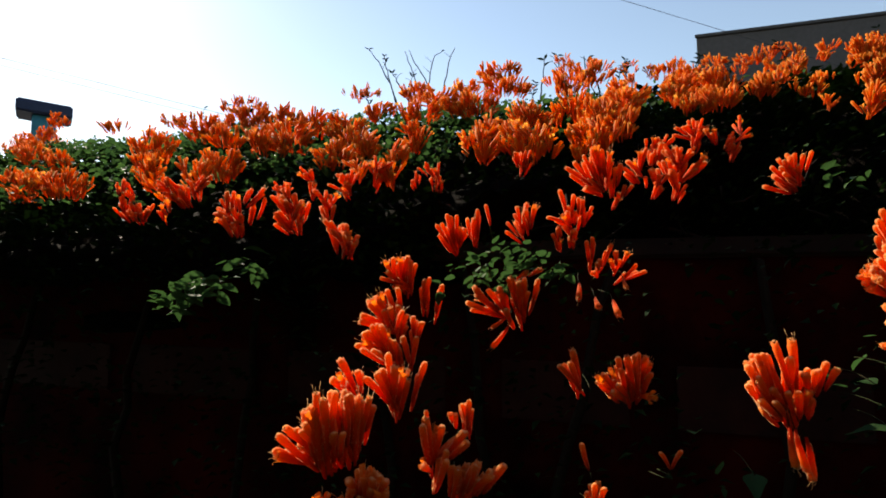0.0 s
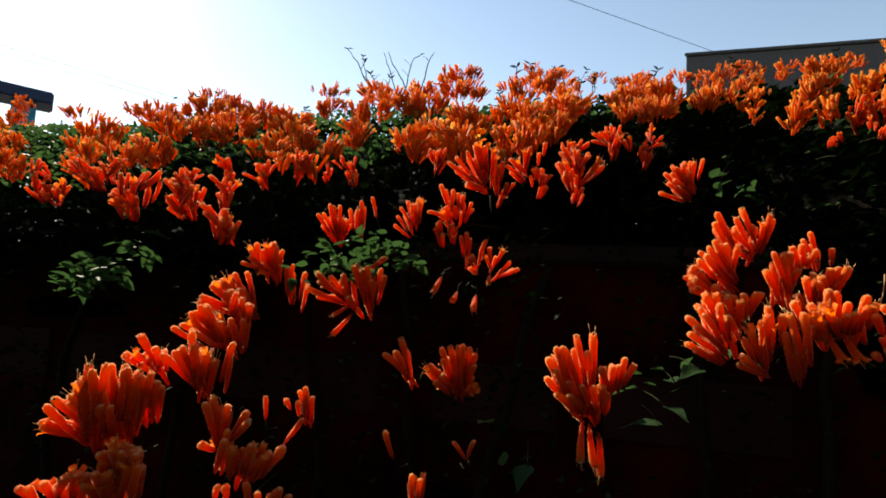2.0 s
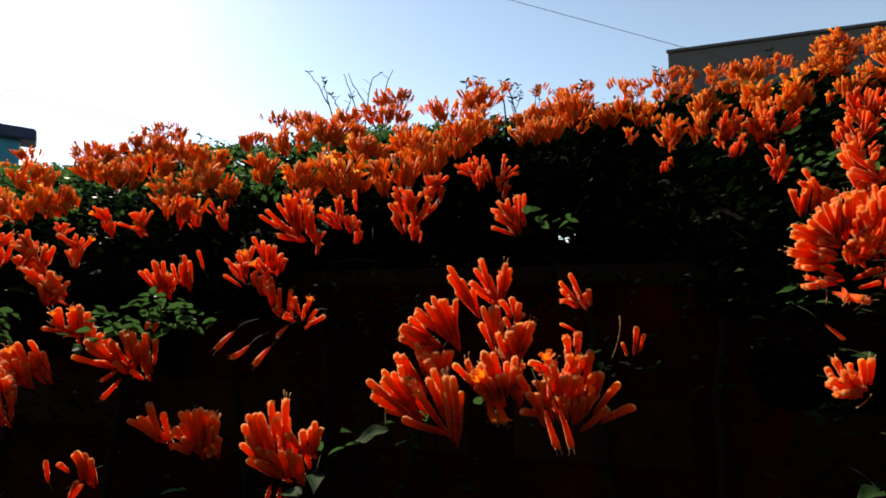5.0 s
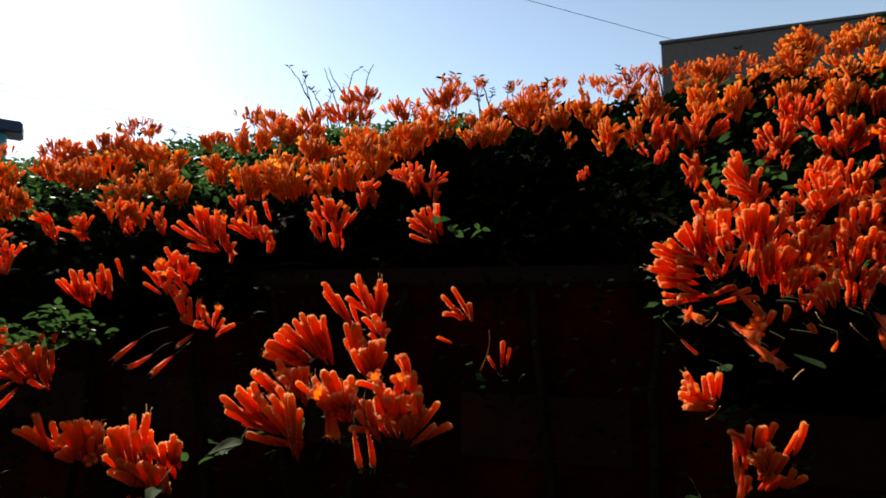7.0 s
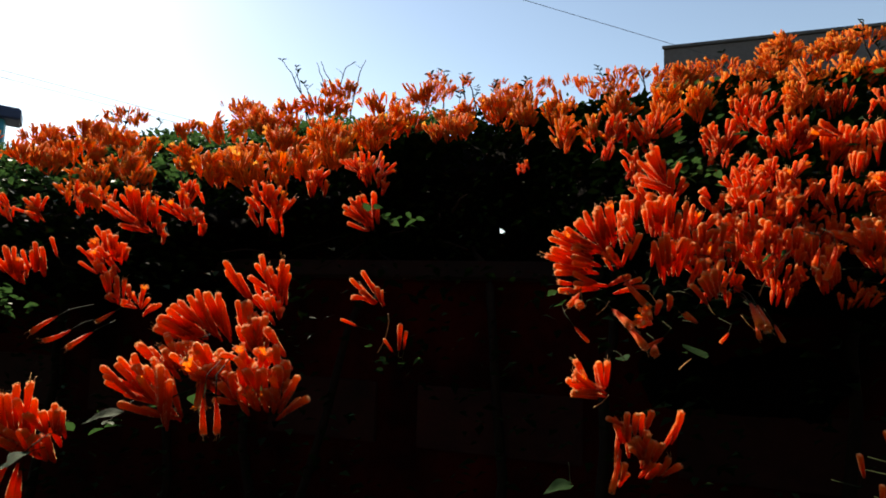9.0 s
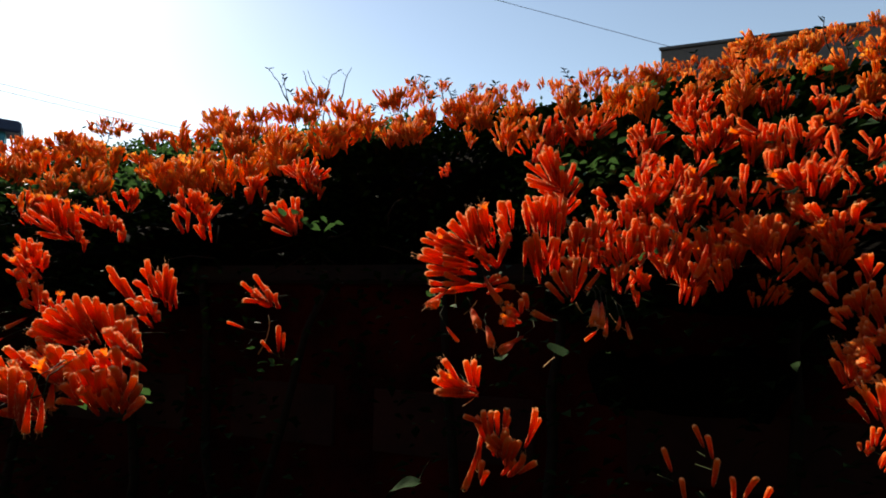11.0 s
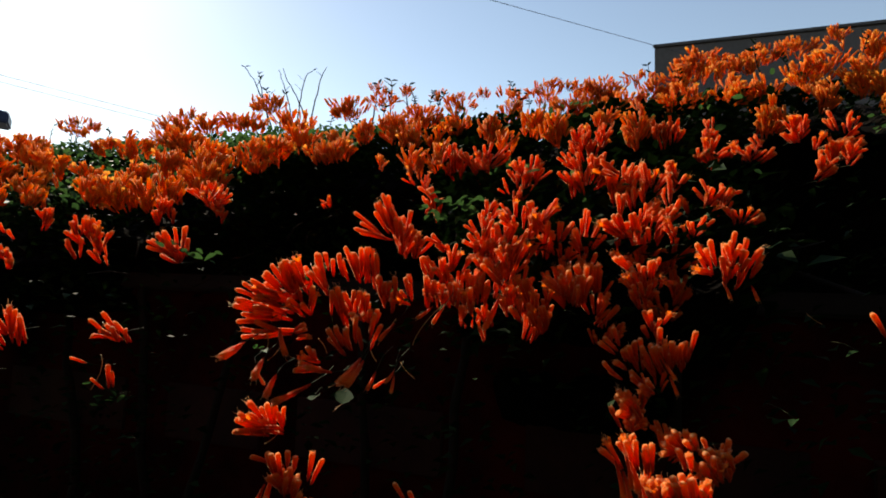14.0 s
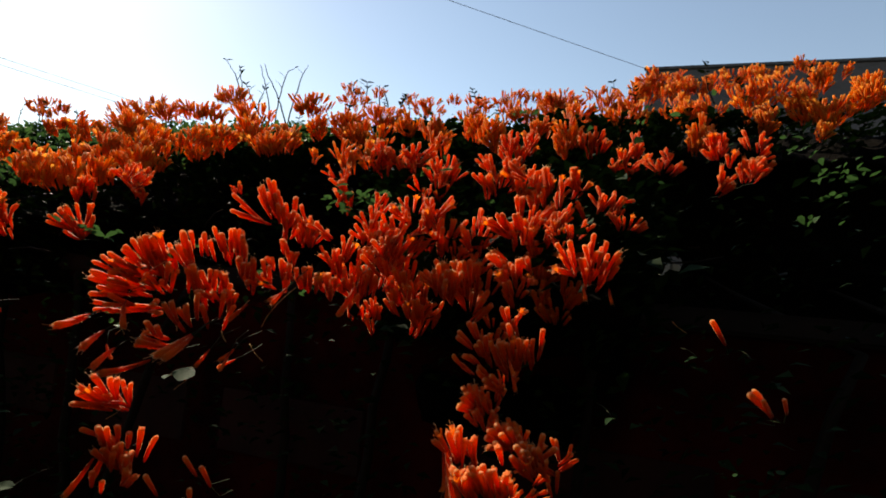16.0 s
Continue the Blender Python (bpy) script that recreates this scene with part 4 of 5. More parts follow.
spray((0.647, 0.715, 1.564), [(-59, -17, 51, -31, 70, 1), (-61, -22, 34, -40, 56, 1), (-42, -16, 32, -27, 42, 1), (-28, -8, 30, -51, 41, 1), (-15, -6, 62, -19, 61, 1), (-21, -6, 48, -32, 47, 1), (-3, -5, 39, -19, 37, 1), (22, -12, 54, 4, 54, 1), (31, -18, 46, 18, 48, 1), (19, -10, 43, 9, 39, 1)])
spray((0.666, 0.632, 1.514), [(-30, 9, 49, -14, 61, 2), (-21, 4, 49, -7, 55, 2), (-13, -8, 22, -5, 21, 1), (-2, 8, 57, -16, 29, 2), (13, -1, 46, 10, 17, 1), (-15, -29, 15, -23, 36, 3), (-6, -30, 15, -23, 28, 2), (21, -36, 29, 17, 42, 2), (12, -26, 25, 2, 30, 2)])
spray((0.715, 0.528, 1.469), [(-41, -6, 38, -54, 29, 1), (-26, -9, 44, -22, 24, 1), (-20, -13, 36, -6, 31, 1), (-39, -10, 11, -22, 31, 2), (-29, -13, 20, -13, 27, 2), (-18, -14, 34, -10, 35, 1), (-2, -14, 29, -2, 29, 2), (7, -14, 40, 24, 32, 1), (4, -14, 40, -16, 18, 2), (6, -14, 21, 4, 32, 2), (21, -14, 46, 6, 45, 1), (24, -14, 29, 6, 28, 2), (24, -14, 8, 9, 18, 1), (46, -14, 14, 33, 42, 1), (59, -14, -5, 49, 37, 1), (-17, -14, 1, -17, 24, 2), (7, -11, 65, -6, 20, 1), (10, -12, 56, -10, 17, 1), (16, -14, 2, 5, 23, 2), (-50, -4, -15, -66, 22, 1)])
spray((0.794, 0.781, 1.563), [(-36, -13, 32, -43, 40, 1), (-18, -11, 45, -29, 47, 1), (-28, -13, 11, -58, 22, 2), (7, -11, 20, -13, 26, 1)])
spray((1.113, 0.695, 1.642), [(-54, -12, 25, -65, 60, 2)])
spray((1.132, 0.698, 1.654), [(-52, -14, 18, -59, 49, 2), (-31, -12, 31, -49, 38, 2), (-10, -10, 53, -22, 56, 3)])
spray((1.118, 0.694, 1.614), [(-28, -10, 41, -77, 37, 3), (-58, -12, 28, -69, 58, 3), (-53, -12, -2, -90, 49, 2), (-27, -12, 15, -76, 33, 2), (-26, -13, -15, -84, 40, 2), (-47, -13, -27, -98, 27, 2)])
spray((1.129, 0.674, 1.448), [(-45, -13, 19, -57, 46, 2), (-45, -19, 9, -72, 46, 2), (-33, -12, 19, -59, 41, 1), (-30, -2, 41, -29, 43, 1), (2, -6, 43, -11, 36, 2), (-41, -23, 0, -90, 45, 1)])
spray((1.166, 0.707, 1.667), [(-35, -17, 40, -20, 46, 2), (-27, -15, 45, -24, 52, 2), (-15, -11, 49, -16, 44, 1), (8, -6, 32, -30, 39, 2)])
spray((1.169, 0.687, 1.617), [(20, -6, 51, 15, 39, 1), (-27, -6, 29, -43, 23, 2), (23, -24, -16, 68, 24, 2)])
spray((1.211, 0.729, 1.687), [(-31, -18, 36, -9, 49, 2), (-18, -14, 36, -6, 30, 1), (0, -14, 32, -20, 37, 1), (12, -3, 47, -18, 42, 1)])
spray((1.241, 0.693, 1.630), [(-18, -15, 38, -10, 48, 2), (-10, -14, 33, -14, 34, 2), (15, -6, 38, 8, 29, 2)])
spray((1.240, 0.633, 1.580), [(18, 3, 54, -37, 20, 1), (-3, -38, 34, -33, 35, 2), (26, -17, 46, -6, 39, 1), (-64, 5, -25, -74, 19, 3), (-31, -14, 0, 3, 20, 1)])
spray((1.278, 0.719, 1.654), [(4, 3, 70, 6, 48, 1), (-13, -23, 10, 0, 34, 2), (8, -17, 37, -8, 34, 2)])
spray((1.263, 0.767, 1.718), [(-26, -37, 12, -6, 36, 2), (-13, -26, 22, 0, 45, 2), (-2, -28, 18, -3, 50, 2), (-40, 19, 83, -52, 68, 1), (-39, 11, 52, -77, 59, 1)])
spray((1.282, 0.670, 1.589), [(12, -12, 41, 16, 43, 1)])
spray((1.299, 0.704, 1.639), [(-17, -16, 0, 9, 26, 2), (0, -7, 43, 0, 25, 2), (8, -13, 17, -60, 16, 2)])
spray((1.307, 0.841, 1.768), [(-56, -19, 61, -30, 62, 2), (-40, -11, 79, -17, 69, 2), (-35, -15, 47, -27, 45, 3), (11, -3, 49, 13, 46, 1), (21, -13, 16, 32, 28, 2), (-10, -18, 30, -1, 44, 2), (42, -4, 2, -56, 25, 2)])
spray((1.329, 0.697, 1.659), [(-9, -9, 26, 12, 38, 1), (3, -15, 26, -10, 29, 1), (12, -13, 30, 14, 16, 1)])
spray((1.387, 0.690, 1.660), [(-22, -13, 29, -2, 33, 1), (-14, -15, 25, 6, 29, 2), (-29, -5, 64, -11, 25, 2), (-6, -18, 20, -12, 25, 2), (19, -16, 20, -2, 32, 2), (41, -8, 13, -5, 25, 2)])
spray((1.480, 0.899, 1.782), [(-64, -20, -11, -59, 39, 2), (-37, -16, 6, -27, 40, 2), (-10, -14, 12, -3, 37, 2), (11, -14, 1, 22, 22, 2), (-3, -11, 67, 20, 27, 3), (39, -2, 63, 0, 25, 1), (8, -8, 40, -52, 23, 2)])
spray((1.560, 0.821, 1.626), [(-12, -15, 45, -4, 28, 2), (2, -8, 22, -12, 40, 2)])
spray((1.535, 0.838, 1.638), [(-23, -4, 40, 8, 15, 2), (-19, -9, 60, -26, 50, 1), (-6, -16, 54, -24, 43, 2), (-31, -13, 0, -41, 33, 1), (6, -18, 0, -24, 32, 2)])
spray((1.549, 0.925, 1.778), [(3, -12, 26, 7, 26, 1)])
spray((1.576, 0.835, 1.653), [(1, -12, 29, 2, 29, 2)])
spray((1.644, 0.834, 1.673), [(-18, -12, 49, -20, 52, 2)])
spray((1.661, 0.608, 1.433), [(-36, 14, 35, -35, 51, 1), (-12, -1, 50, -12, 53, 1), (-7, -5, 51, -8, 52, 1), (7, -15, 36, -19, 36, 1), (13, -15, 41, -10, 39, 1), (-5, -21, -42, 163, 47, 1), (-3, -44, -33, 170, 35, 1)])
spray((1.683, 0.703, 1.560), [(-26, 14, 60, -30, 34, 1), (-40, 4, 42, -50, 33, 1), (-4, -13, 40, -20, 27, 2), (3, -15, 44, -18, 39, 2), (-27, -16, 12, -47, 25, 1), (-47, -15, 2, -59, 26, 1), (-11, -21, -8, -56, 30, 2), (8, -35, -18, -54, 22, 2)])
spray((1.685, 0.539, 1.428), [(-35, 3, 20, -37, 36, 2), (-29, -3, 25, -26, 34, 2), (-24, -14, 28, -21, 33, 2), (-15, -19, 32, -26, 30, 2), (-8, -22, 37, -21, 39, 2), (0, -23, 34, -20, 35, 2), (15, -18, 33, -20, 35, 2), (30, -16, 24, -9, 25, 2), (-29, 1, -22, 164, 33, 1)])
spray((1.678, 0.679, 1.492), [(-20, -7, 38, -39, 32, 2), (-15, -11, 31, -34, 30, 3), (-28, -13, 8, -68, 27, 2), (-12, -17, 1, -37, 21, 2)])
spray((1.663, 0.857, 1.677), [(-15, -18, 52, -9, 51, 2), (4, -7, 48, -3, 50, 2)])
spray((1.719, 0.594, 1.472), [(-30, -6, 12, -55, 28, 2), (-21, -8, 23, -41, 30, 2), (-13, -11, 27, -32, 31, 2), (-8, -22, 23, -36, 24, 2)])
spray((1.737, 0.786, 1.708), [(-52, 7, 30, -50, 43, 2), (-3, -22, 26, -8, 36, 2), (5, -22, 21, -43, 16, 2)])
spray((1.739, 0.684, 1.572), [(-21, -7, 53, -12, 33, 1), (-41, -8, 25, -30, 43, 3), (-31, -11, 25, -25, 40, 2), (-13, -14, 33, -14, 37, 2), (2, -15, 29, -4, 32, 2), (5, -15, 30, -17, 34, 2), (32, -11, 49, 3, 36, 1)])
spray((1.745, 0.563, 1.456), [(-41, -13, 28, -14, 30, 1), (-8, -15, 23, -25, 31, 2), (-23, -18, 17, -38, 28, 2), (2, -14, 26, -24, 27, 2), (-18, -10, 30, -32, 36, 2), (-5, -10, 24, -21, 26, 2), (16, -9, 38, 14, 33, 1), (26, -10, 29, 34, 27, 1)])
spray((1.739, 0.727, 1.646), [(31, 6, 44, 113, 15, 1), (-31, -11, 0, -30, 34, 2), (-2, -31, 0, 5, 21, 1)])
spray((1.735, 0.865, 1.775), [(-59, -3, 35, -58, 46, 2), (-50, -6, 40, -54, 43, 2), (-31, -9, 49, -29, 39, 2), (-2, -11, 49, -14, 36, 2), (8, -11, 49, -11, 46, 2), (30, -14, 22, -10, 29, 1), (-43, -29, -26, -55, 42, 2)])
spray((1.735, 0.796, 1.679), [(-31, 0, 35, -36, 39, 2), (-19, -13, 39, -27, 30, 2), (23, -26, 23, 20, 23, 2), (-17, -8, 11, -27, 31, 2)])
spray((1.848, 0.721, 1.717), [(-61, -7, 40, -39, 48, 1), (-43, -11, 44, -24, 45, 1), (-62, -10, -3, -84, 29, 1), (-22, -13, 18, -18, 35, 1), (-12, -13, 44, -13, 43, 2), (-5, -13, 57, 0, 37, 1), (25, -13, 44, 28, 27, 1), (15, -13, 18, 2, 24, 1), (32, -13, 35, 14, 42, 1), (39, -13, 22, 25, 31, 1), (38, -13, 9, 28, 27, 1), (4, -13, 31, 4, 29, 2)])
spray((1.850, 0.932, 1.754), [(-36, -30, 69, 9, 36, 2), (-4, -7, 35, 1, 43, 1), (45, -4, 24, 45, 45, 1), (47, -5, -8, 54, 17, 1)])
spray((-0.099, 0.512, 1.284), [(-56, -5, 6, 12, 19, 2), (-39, -8, 10, 3, 22, 2), (-15, -10, 24, 17, 34, 2), (-4, -12, 22, 16, 29, 2), (8, -14, 20, -2, 24, 3), (22, -15, 36, 18, 26, 2), (35, -16, 58, 14, 34, 2), (40, -15, 40, 10, 42, 3), (46, -15, 48, 18, 36, 2), (29, -15, 26, 16, 32, 3)])
spray((0.030, 0.561, 1.260), [(-31, -13, 20, 9, 20, 1), (6, -11, 28, 4, 28, 1), (35, -11, 26, 9, 25, 2)])
spray((0.200, 0.696, 1.211), [(0, -12, 47, 0, 47, 2)])
spray((1.178, 0.628, 1.381), [(-52, -4, 43, -60, 28, 1), (-21, -6, 54, -8, 34, 3), (-22, -10, 22, -40, 30, 2), (5, -2, 54, 10, 28, 1), (43, -8, 52, 16, 44, 1), (-4, 0, 25, -5, 36, 3), (11, -4, 18, 12, 34, 3), (37, -6, -6, 40, 30, 2), (-48, -10, -49, -162, 52, 1), (-27, -4, -15, 8, 26, 1)])

rng = random.Random(3)
for x, y, z, lean, spread, count in FANS:
    flower_cluster(rng, (x, y, z), fan(rng, lean, spread, round(count * 1.85), .056), True, "fan of bright orange trumpet flowers and buds on a hanging spray", (0, 0, 0))
for x, y, z, wide, high in CLUMPS_SHADE:
    flower_cluster(rng, (x, y, z), clump(rng, wide, high, True), True, "dim red-orange clump of trumpet flowers inside the vine", (0, 0, -.03))
for x, y, z, wide, high in CLUMPS:
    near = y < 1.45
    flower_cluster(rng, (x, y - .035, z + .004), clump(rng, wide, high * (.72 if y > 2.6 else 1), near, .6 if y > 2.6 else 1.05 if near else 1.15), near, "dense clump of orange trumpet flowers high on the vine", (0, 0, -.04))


def lone_flowers():
    """Buds and spent trumpets that stand or hang by themselves."""
    rng = random.Random(31)
    for rows, shapes, name, label in ((BUDS, (0, 3, 5), "flower_bud", "single slender orange bud on a thin stalk"), (TRUMPETS, (1, 2, 4), "hanging_flower", "single spent orange trumpet flower on a thin stalk")):
        for x, y, z, x1, y1, z1 in rows:
            way = Vector((x1 - x, y1 - y, z1 - z))
            thing = tagged(new(name), label, "flower", "single flowers on the vine")
            thing.location = (x, y, z)
            shape = rng.choice(shapes)
            f = new("flower", FLOWER_DATA[shape])
            f.parent = thing
            if shape in STAMEN_DATA:
                new("stamen", STAMEN_DATA[shape]).parent = f
            f.matrix_basis = turned(way, rng.uniform(0, 6)) @ Matrix.Scale(max(.028, .85 * way.length), 4)
            d = way.normalized()
            link("stalk", *strand([d * .003, -d * .02 + Vector((0, .008, .003)), -d * .03 + Vector((rng.uniform(-.01, .01), .04, .006))], (.0009, .0007, .0006), 4), STALK, thing, "thin green stalk")


lone_flowers()


def bloom_cover():
    rng = random.Random(41)
    heap = Heap()
    taken = [Vector(s[:3]) for s in CLUMPS]
    made = 0
    for _ in range(16000):
        x = rng.uniform(-4.4, 5.2)
        u = rng.uniform(1.5, 8.6)
        p = surface(x, u)
        if p.z < floor_of_bloom(x) or -.80 * p.y < x < 1.55 + .85 * p.y:
            continue
        p += Vector((0, -.03, .03 + (.07 * rng.random() ** 2 if u > 5.5 else 0)))
        room = .30 * (1.18 if x > 1.2 else 1)
        if any((p - q).length < room for q in taken):
            continue
        taken.append(p)
        joined_cluster(heap, rng, p, rng.uniform(.070, .108))
        made += 1
        if made >= 760:
            break
    ob = heap.done("bloom_cover", LIT_PETAL)
    return tagged(ob, "countless small clumps of orange flowers over the vine's crest", "flowers", kind="stuff")


bloom_cover()
sunlit_leaves()


# ---- leaves that stand clear of the mass, and bare shoots on the skyline ----
def sprig(rng, at, count, size, mat):
    for _ in range(count):
        p = Vector(at) + Vector((rng.uniform(-1, 1) * .05, rng.uniform(-.02, .05), rng.uniform(-.025, .025)))
        v, f = LEAVES[rng.randrange(4)]
        ob = link("leaf", v, f, mat, vine)
        ob.matrix_world = leaf_pose(rng, p, size * rng.uniform(.35, .7))


rng = random.Random(77)
SPRIGS_WEST = [(-.446, 1.07, 1.55, 12, .06), (-.70, 1.25, 1.47, 14, .07), (-.60, 1.22, 1.50, 14, .07), (-.54, 1.08, 1.51, 12, .06), (.084, .765, 1.53, 20, .038), (.147, .78, 1.545, 20, .038), (.04, .76, 1.52, 12, .036), (.11, .80, 1.555, 14, .034), (.319, .555, 1.327, 1, .055), (.60, .70, 1.43, 3, .05), (.457, .604, 1.397, 2, .045), (.49, .63, 1.38, 3, .04), (.845, .71, 1.475, 4, .03), (.79, 1.0, 1.74, 6, .05)]
SPRIGS_END = [(1.40, 1.06, 1.87, 8, .05), (1.37, 1.0, 1.845, 7, .05), (1.361, 0.700, 1.646, 3, 0.034), (1.111, 0.700, 1.586, 3, 0.034), (1.464, 1.000, 1.839, 4, 0.045), (1.657, 1.100, 1.885, 3, 0.045), (1.158, 0.740, 1.676, 3, 0.036), (2.38, .98, 1.95, 4, .040), (2.49, 1.2, 2.12, 5, .046), (2.43, .98, 2.0, 5, .042), (2.45, 1.0, 1.98, 4, .042), (2.52, 1.05, 2.03, 5, .040), (2.40, 1.0, 1.90, 3, .040)]
SPRIGS_EAST = [(1.30, .64, 1.50, .6, .08), (2.02, .60, 1.60, 2, .04), (2.03, .60, 1.46, 9, .026), (2.045, .60, 1.44, 7, .026), (2.055, .65, 1.545, .6, .04), (1.99, .65, 1.535, .6, .04), (2.0, .67, 1.64, 1, .04), (1.35, 1.70, 2.13, 10, .08), (1.69, 1.2, 1.97, 9, .06)]
# Sunlight is in these sprigs' leaf colour; the next ones get a darker copy.
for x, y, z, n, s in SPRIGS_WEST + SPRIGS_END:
    sprig(rng, (x, y, z), round(n * 1.7), s, LIT_LEAF)
for x, y, z, n, s in SPRIGS_EAST:
    sprig(rng, (x, y, z), round(n * 1.7), s, GLOSSY)


def broad_leaf():
    """A heart-shaped blade, folded along its midrib, with a drawn-out tip and a wavy rim."""
    verts, faces = [], []
    outline = [(0, .04), (.06, .20), (.18, .29), (.34, .30), (.52, .22), (.70, .13), (.86, .05), (1.0, .005)]
    for k, (s, w) in enumerate(outline):
        back = -.10 if k == 0 else 0
        sag = -.22 * s * s
        for f in (-1, -.5, 0, .5, 1):
            verts.append((w * f, s + back * abs(f), sag + .16 * abs(f) * w * 2 + .02 * math.sin(9 * s + 3 * f)))
    for k in range(len(outline) - 1):
        for j in range(4):
            a = 5 * k + j
            faces.append((a, a + 1, a + 6, a + 5))
    return verts, faces


def hanging_leaves():
    """Single broad leaves on thin stalks that hang in front of the wall."""
    rng = random.Random(88)
    for x, y, z, size, turn in [(.316, .54, 1.319, .044, 200), (.436, .515, 1.371, .048, 120), (.450, .53, 1.385, .040, 60), (.514, .592, 1.416, .050, 100), (.49, .60, 1.400, .036, 70), (1.182, .723, 1.483, .045, 60), (1.072, .59, 1.351, .046, 100), (1.848, .576, 1.52, .026, 240), (2.053, .637, 1.606, .030, 190), (-.465, 1.148, 1.596, .07, 90), (.25, .68, 1.40, .03, 45), (1.99, .66, 1.60, .026, 170)]:
        v, f = broad_leaf()
        ob = link("leaf", v, f, GLOSSY, vine, "waxy heart-shaped leaf")
        m = turned((rng.uniform(-.4, .1), rng.uniform(-.25, .15), 1)) @ Matrix.Rotation(radians(turn), 4, "Z") @ Matrix.Scale(size * .8, 4)
        ob.matrix_world = Matrix.Translation((x, y, z)) @ m
        a = Vector((x, y, z))
        bow = Vector((rng.uniform(-.012, .012), .055, .022))
        link("petiole", *strand([a + bow * f + Vector((0, 0, -.014 * f * f)) for f in (0, .25, .5, .75, 1)], (.0007, .0006, .0006, .0005, .0005), 4), STALK, vine)


hanging_leaves()


SHOOTS = [  # bare or leaf-topped shoots, foot to tip; leaves at the tip
    (2, (-0.46, 4.4, 3.10), (-0.56, 4.4, 3.37), (-0.67, 4.4, 3.58), (-0.76, 4.4, 3.70)),
    (5, (-0.48, 4.4, 3.0), (-0.52, 4.4, 3.23), (-0.56, 4.4, 3.39), (-0.60, 4.4, 3.54), (-0.62, 4.4, 3.63)),
    (0, (-0.26, 4.4, 3.0), (-0.28, 4.4, 3.15), (-0.31, 4.4, 3.34), (-0.38, 4.4, 3.54), (-0.43, 4.4, 3.68)),
    (0, (-0.12, 4.4, 3.12), (-0.19, 4.4, 3.31), (-0.24, 4.4, 3.42), (-0.34, 4.4, 3.57), (-0.39, 4.4, 3.69)),
    (1, (-0.22, 4.4, 3.0), (-0.22, 4.4, 3.18), (-0.21, 4.4, 3.34), (-0.19, 4.4, 3.53), (-0.15, 4.4, 3.64), (-0.10, 4.4, 3.67)),
    (0, (-0.12, 4.4, 3.0), (-0.07, 4.4, 3.34), (-0.04, 4.4, 3.50), (-0.01, 4.4, 3.62), (0.03, 4.4, 3.71)),
    (3, (-0.30, 4.4, 3.0), (-0.37, 4.4, 3.18), (-0.47, 4.4, 3.34), (-0.51, 4.4, 3.42), (-0.54, 4.4, 3.47)),
    (2, (-0.36, 4.4, 3.0), (-0.40, 4.4, 3.30), (-0.36, 4.4, 3.44)),
    (3, (0.66, 3.6, 2.75), (0.66, 3.6, 2.92), (0.68, 3.6, 3.07), (0.69, 3.6, 3.21)),
    (4, (0.79, 3.6, 2.75), (0.79, 3.6, 2.94), (0.80, 3.6, 3.09), (0.79, 3.6, 3.24)),
    (0, (0.96, 3.4, 2.70), (0.96, 3.4, 2.88), (0.95, 3.4, 3.01), (0.93, 3.4, 3.14)),
    (1, (1.05, 3.4, 2.70), (1.03, 3.4, 2.88), (1.00, 3.4, 3.01), (0.96, 3.4, 3.13)),
    (0, (1.95, 3.0, 2.62), (1.94, 3.0, 2.80), (1.93, 3.0, 2.90), (1.91, 3.0, 2.99)),
    (0, (2.09, 3.0, 2.62), (2.08, 3.0, 2.80), (2.07, 3.0, 2.90), (2.04, 3.0, 2.99)),
]


def shoots():
    rng = random.Random(9)
    for leaves, *stops in SHOOTS:
        pts = []
        for p, q in zip(stops, stops[1:]):
            pts += [Vector(p).lerp(Vector(q), f) + Vector((rng.uniform(-.006, .006), 0, 0)) for f in (0, .33, .67)]
        pts.append(Vector(stops[-1]))
        thin = [.0078 - .0048 * i / (len(pts) - 1) for i in range(len(pts))]
        link("shoot", *strand(pts, thin, 5), STEM, vine, "bare thin shoot")
        for _ in range(2 if leaves else 1):
            a = pts[rng.randrange(len(pts) // 2, len(pts) - 1)]
            way = Vector((rng.choice((-1, 1)) * rng.uniform(.03, .07), 0, rng.uniform(.03, .08)))
            link("shoot", *strand([a, a + way * .5 + Vector((0, 0, .006)), a + way], (.0030, .0024, .0016), 4), STEM, vine)
        for k in range(leaves):
            v, f = LEAVES[rng.randrange(4)]
            at = pts[-1 - min(len(pts) - 1, k // 2)]
            ob = link("leaf", v, f, SHADE_LEAF, vine)
            ob.matrix_world = Matrix.Translation(at) @ turned((rng.uniform(-.3, .3), -1, rng.uniform(-.1, .5))) @ Matrix.Rotation((1 if k % 2 else -1) * rng.uniform(.3, 1.3), 4, "Z") @ Matrix.Diagonal((.55, 1, 1, 1)) @ Matrix.Scale(rng.uniform(.042, .060), 4)


shoots()


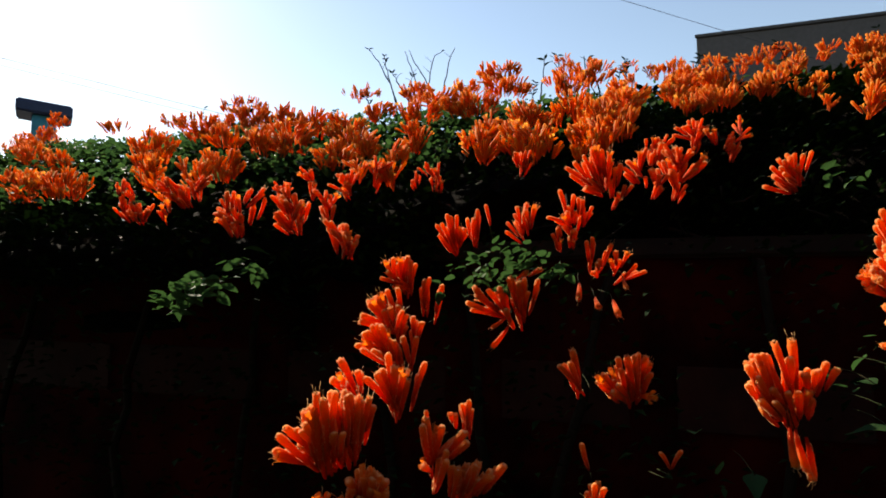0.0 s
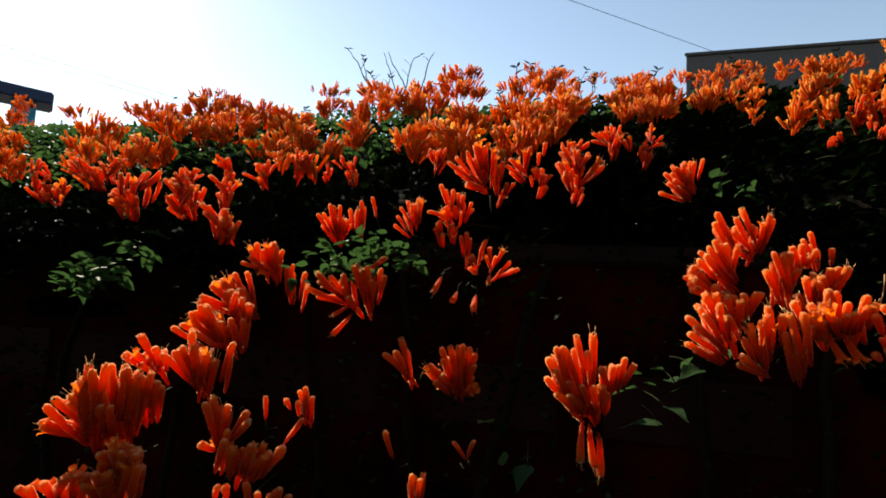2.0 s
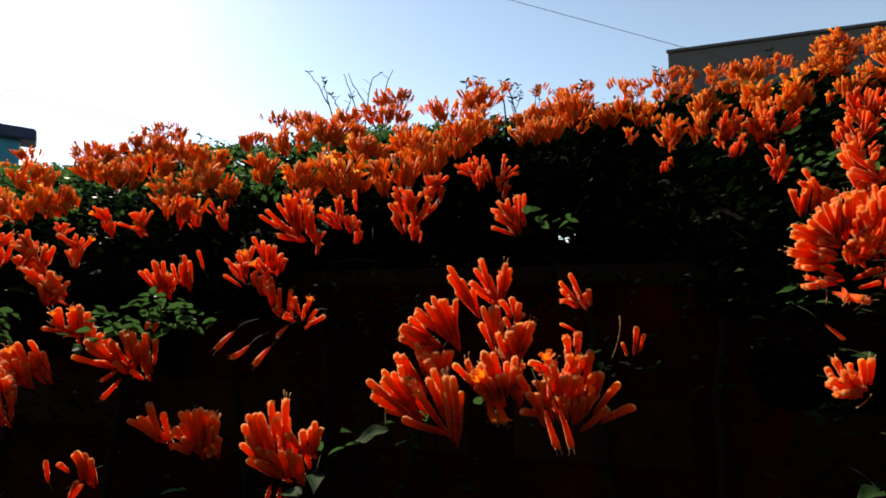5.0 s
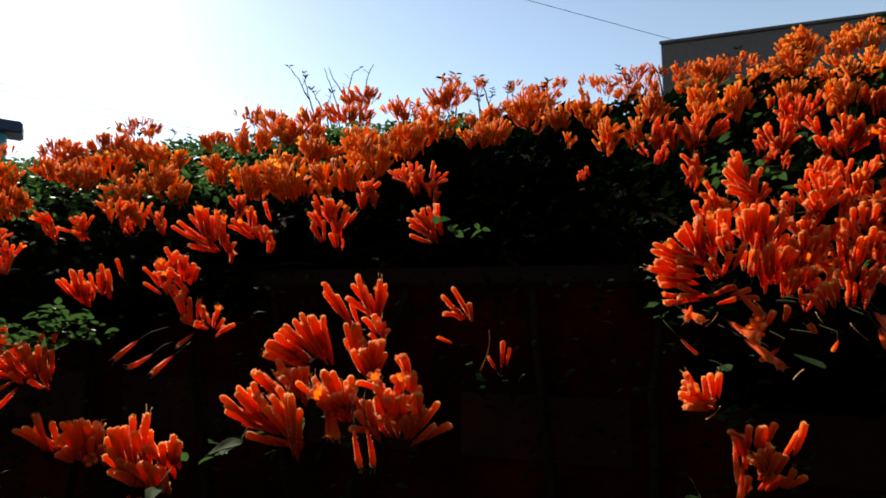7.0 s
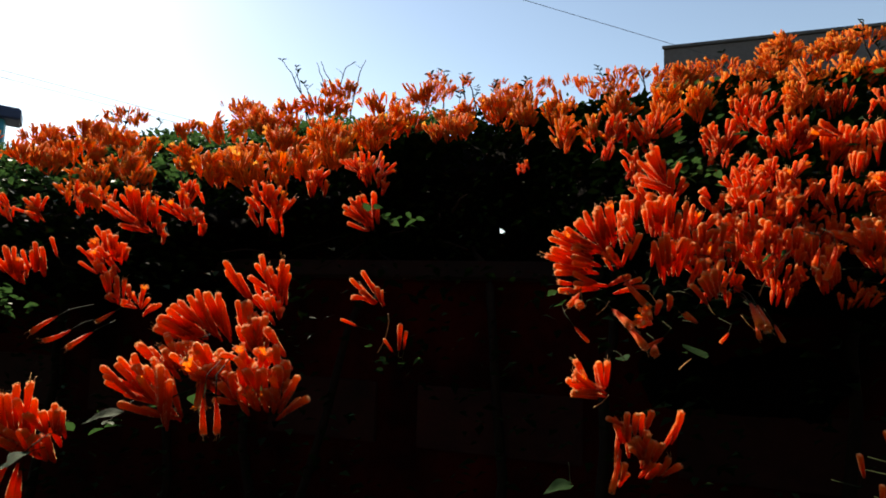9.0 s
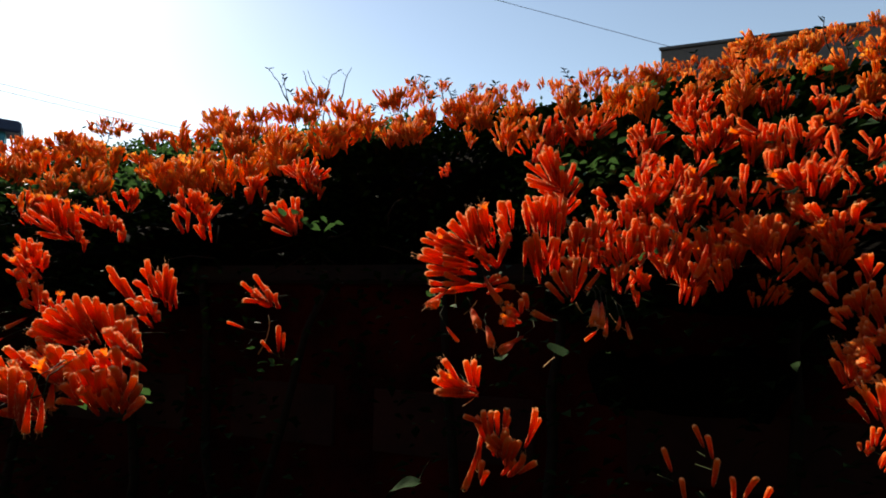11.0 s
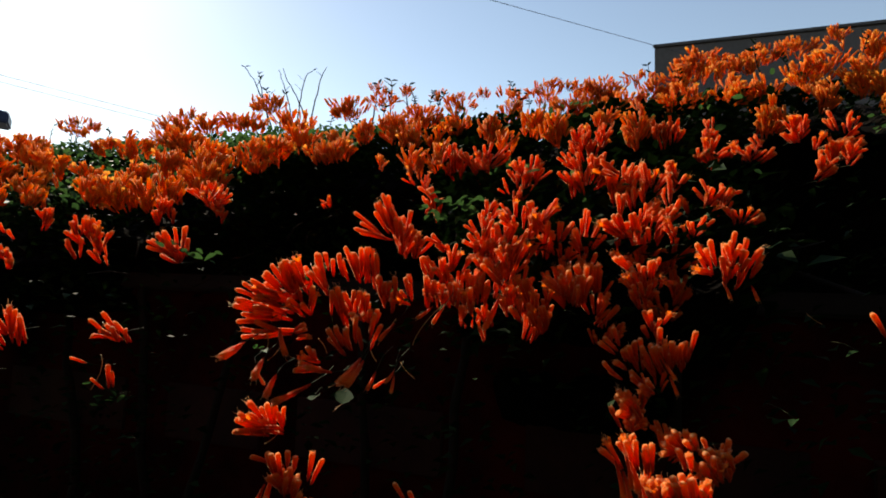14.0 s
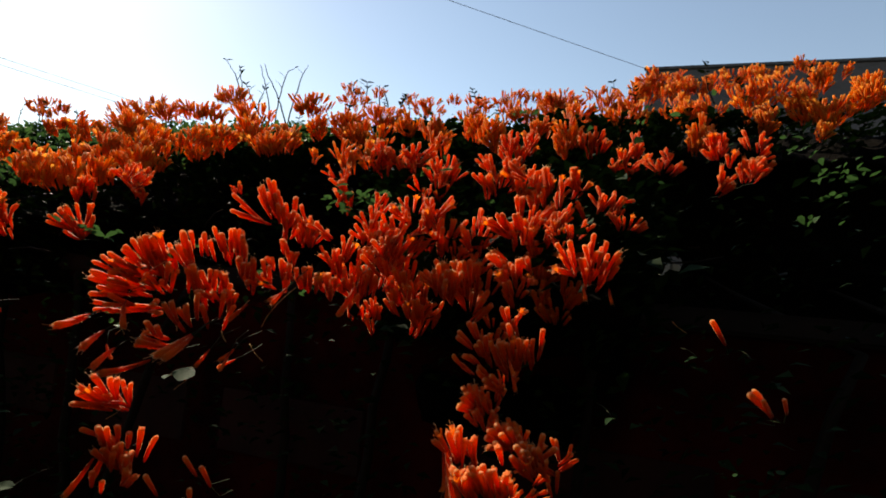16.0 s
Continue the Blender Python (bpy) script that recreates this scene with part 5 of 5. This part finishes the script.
def tendrils():
    """Pale spent styles and tendrils that hang between the sprays."""
    rng = random.Random(66)
    for x, y, z, x1, y1, z1 in [(1.393, 0.67, 1.647, 1.348, 0.67, 1.583), (1.32, 0.68, 1.621, 1.305, 0.68, 1.596), (1.249, 0.66, 1.495, 1.233, 0.66, 1.481), (1.109, 0.68, 1.594, 1.079, 0.68, 1.581), (1.143, 0.67, 1.571, 1.125, 0.67, 1.551), (1.175, 0.69, 1.669, 1.143, 0.69, 1.643), (1.236, 0.72, 1.709, 1.211, 0.72, 1.717), (1.105, 0.7, 1.597, 1.11, 0.7, 1.558), (1.199, 0.68, 1.586, 1.214, 0.68, 1.564), (1.329, 0.68, 1.555, 1.352, 0.68, 1.531), (1.283, 0.68, 1.57, 1.292, 0.68, 1.555), (0.829, 0.71, 1.543, 0.816, 0.71, 1.485), (1.124, 0.68, 1.423, 1.145, 0.68, 1.441), (2.011, 0.8, 1.647, 2.036, 0.8, 1.63)]:
        a, b = Vector((x, y, z)), Vector((x1, y1, z1))
        side = Vector((rng.uniform(-1, 1), rng.uniform(-.5, .5), rng.uniform(-.5, .5))) * (b - a).length * .12
        pts = [a.lerp(b, f) + side * 4 * f * (1 - f) for f in (0, .2, .4, .6, .8, 1)]
        link("tendril", *strand(pts, (.0007, .0006, .0006, .0005, .0005, .0008), 4), STAMEN, vine, "thin pale tendril")


tendrils()


def crest_sprays():
    """Leafy shoot tips that stand dark against the sky."""
    rng = random.Random(58)
    for _ in range(28):
        x = rng.uniform(-2.2, 3.2)
        foot = surface(x, rng.uniform(6.2, 8.3)) + Vector((0, 0, .02))
        tip = foot + Vector((rng.uniform(-.06, .06), 0, rng.uniform(.09, .19)))
        bow = Vector((rng.uniform(-.03, .03), 0, 0))
        pts = [foot.lerp(tip, f) + bow * f * (1 - f) * 4 for f in (0, .35, .7, 1)]
        link("shoot", *strand(pts, (.003, .0026, .002, .0014), 4), STEM, vine, "leafy shoot tip")
        for f in (.45, .6, .75, .9, 1.0):
            for side in (-1, 1):
                if rng.random() < .75:
                    v, q = LEAVES[rng.randrange(4)]
                    ob = link("leaf", v, q, SHADE_LEAF, vine)
                    at = foot.lerp(tip, f) + bow * f * (1 - f) * 4
                    ob.matrix_world = Matrix.Translation(at) @ turned((rng.uniform(-.5, .5), -1, rng.uniform(-.1, .9))) @ Matrix.Rotation(side * rng.uniform(.5, 1.4), 4, "Z") @ Matrix.Diagonal((.6, 1, 1, 1)) @ Matrix.Scale(rng.uniform(.022, .040), 4)


crest_sprays()
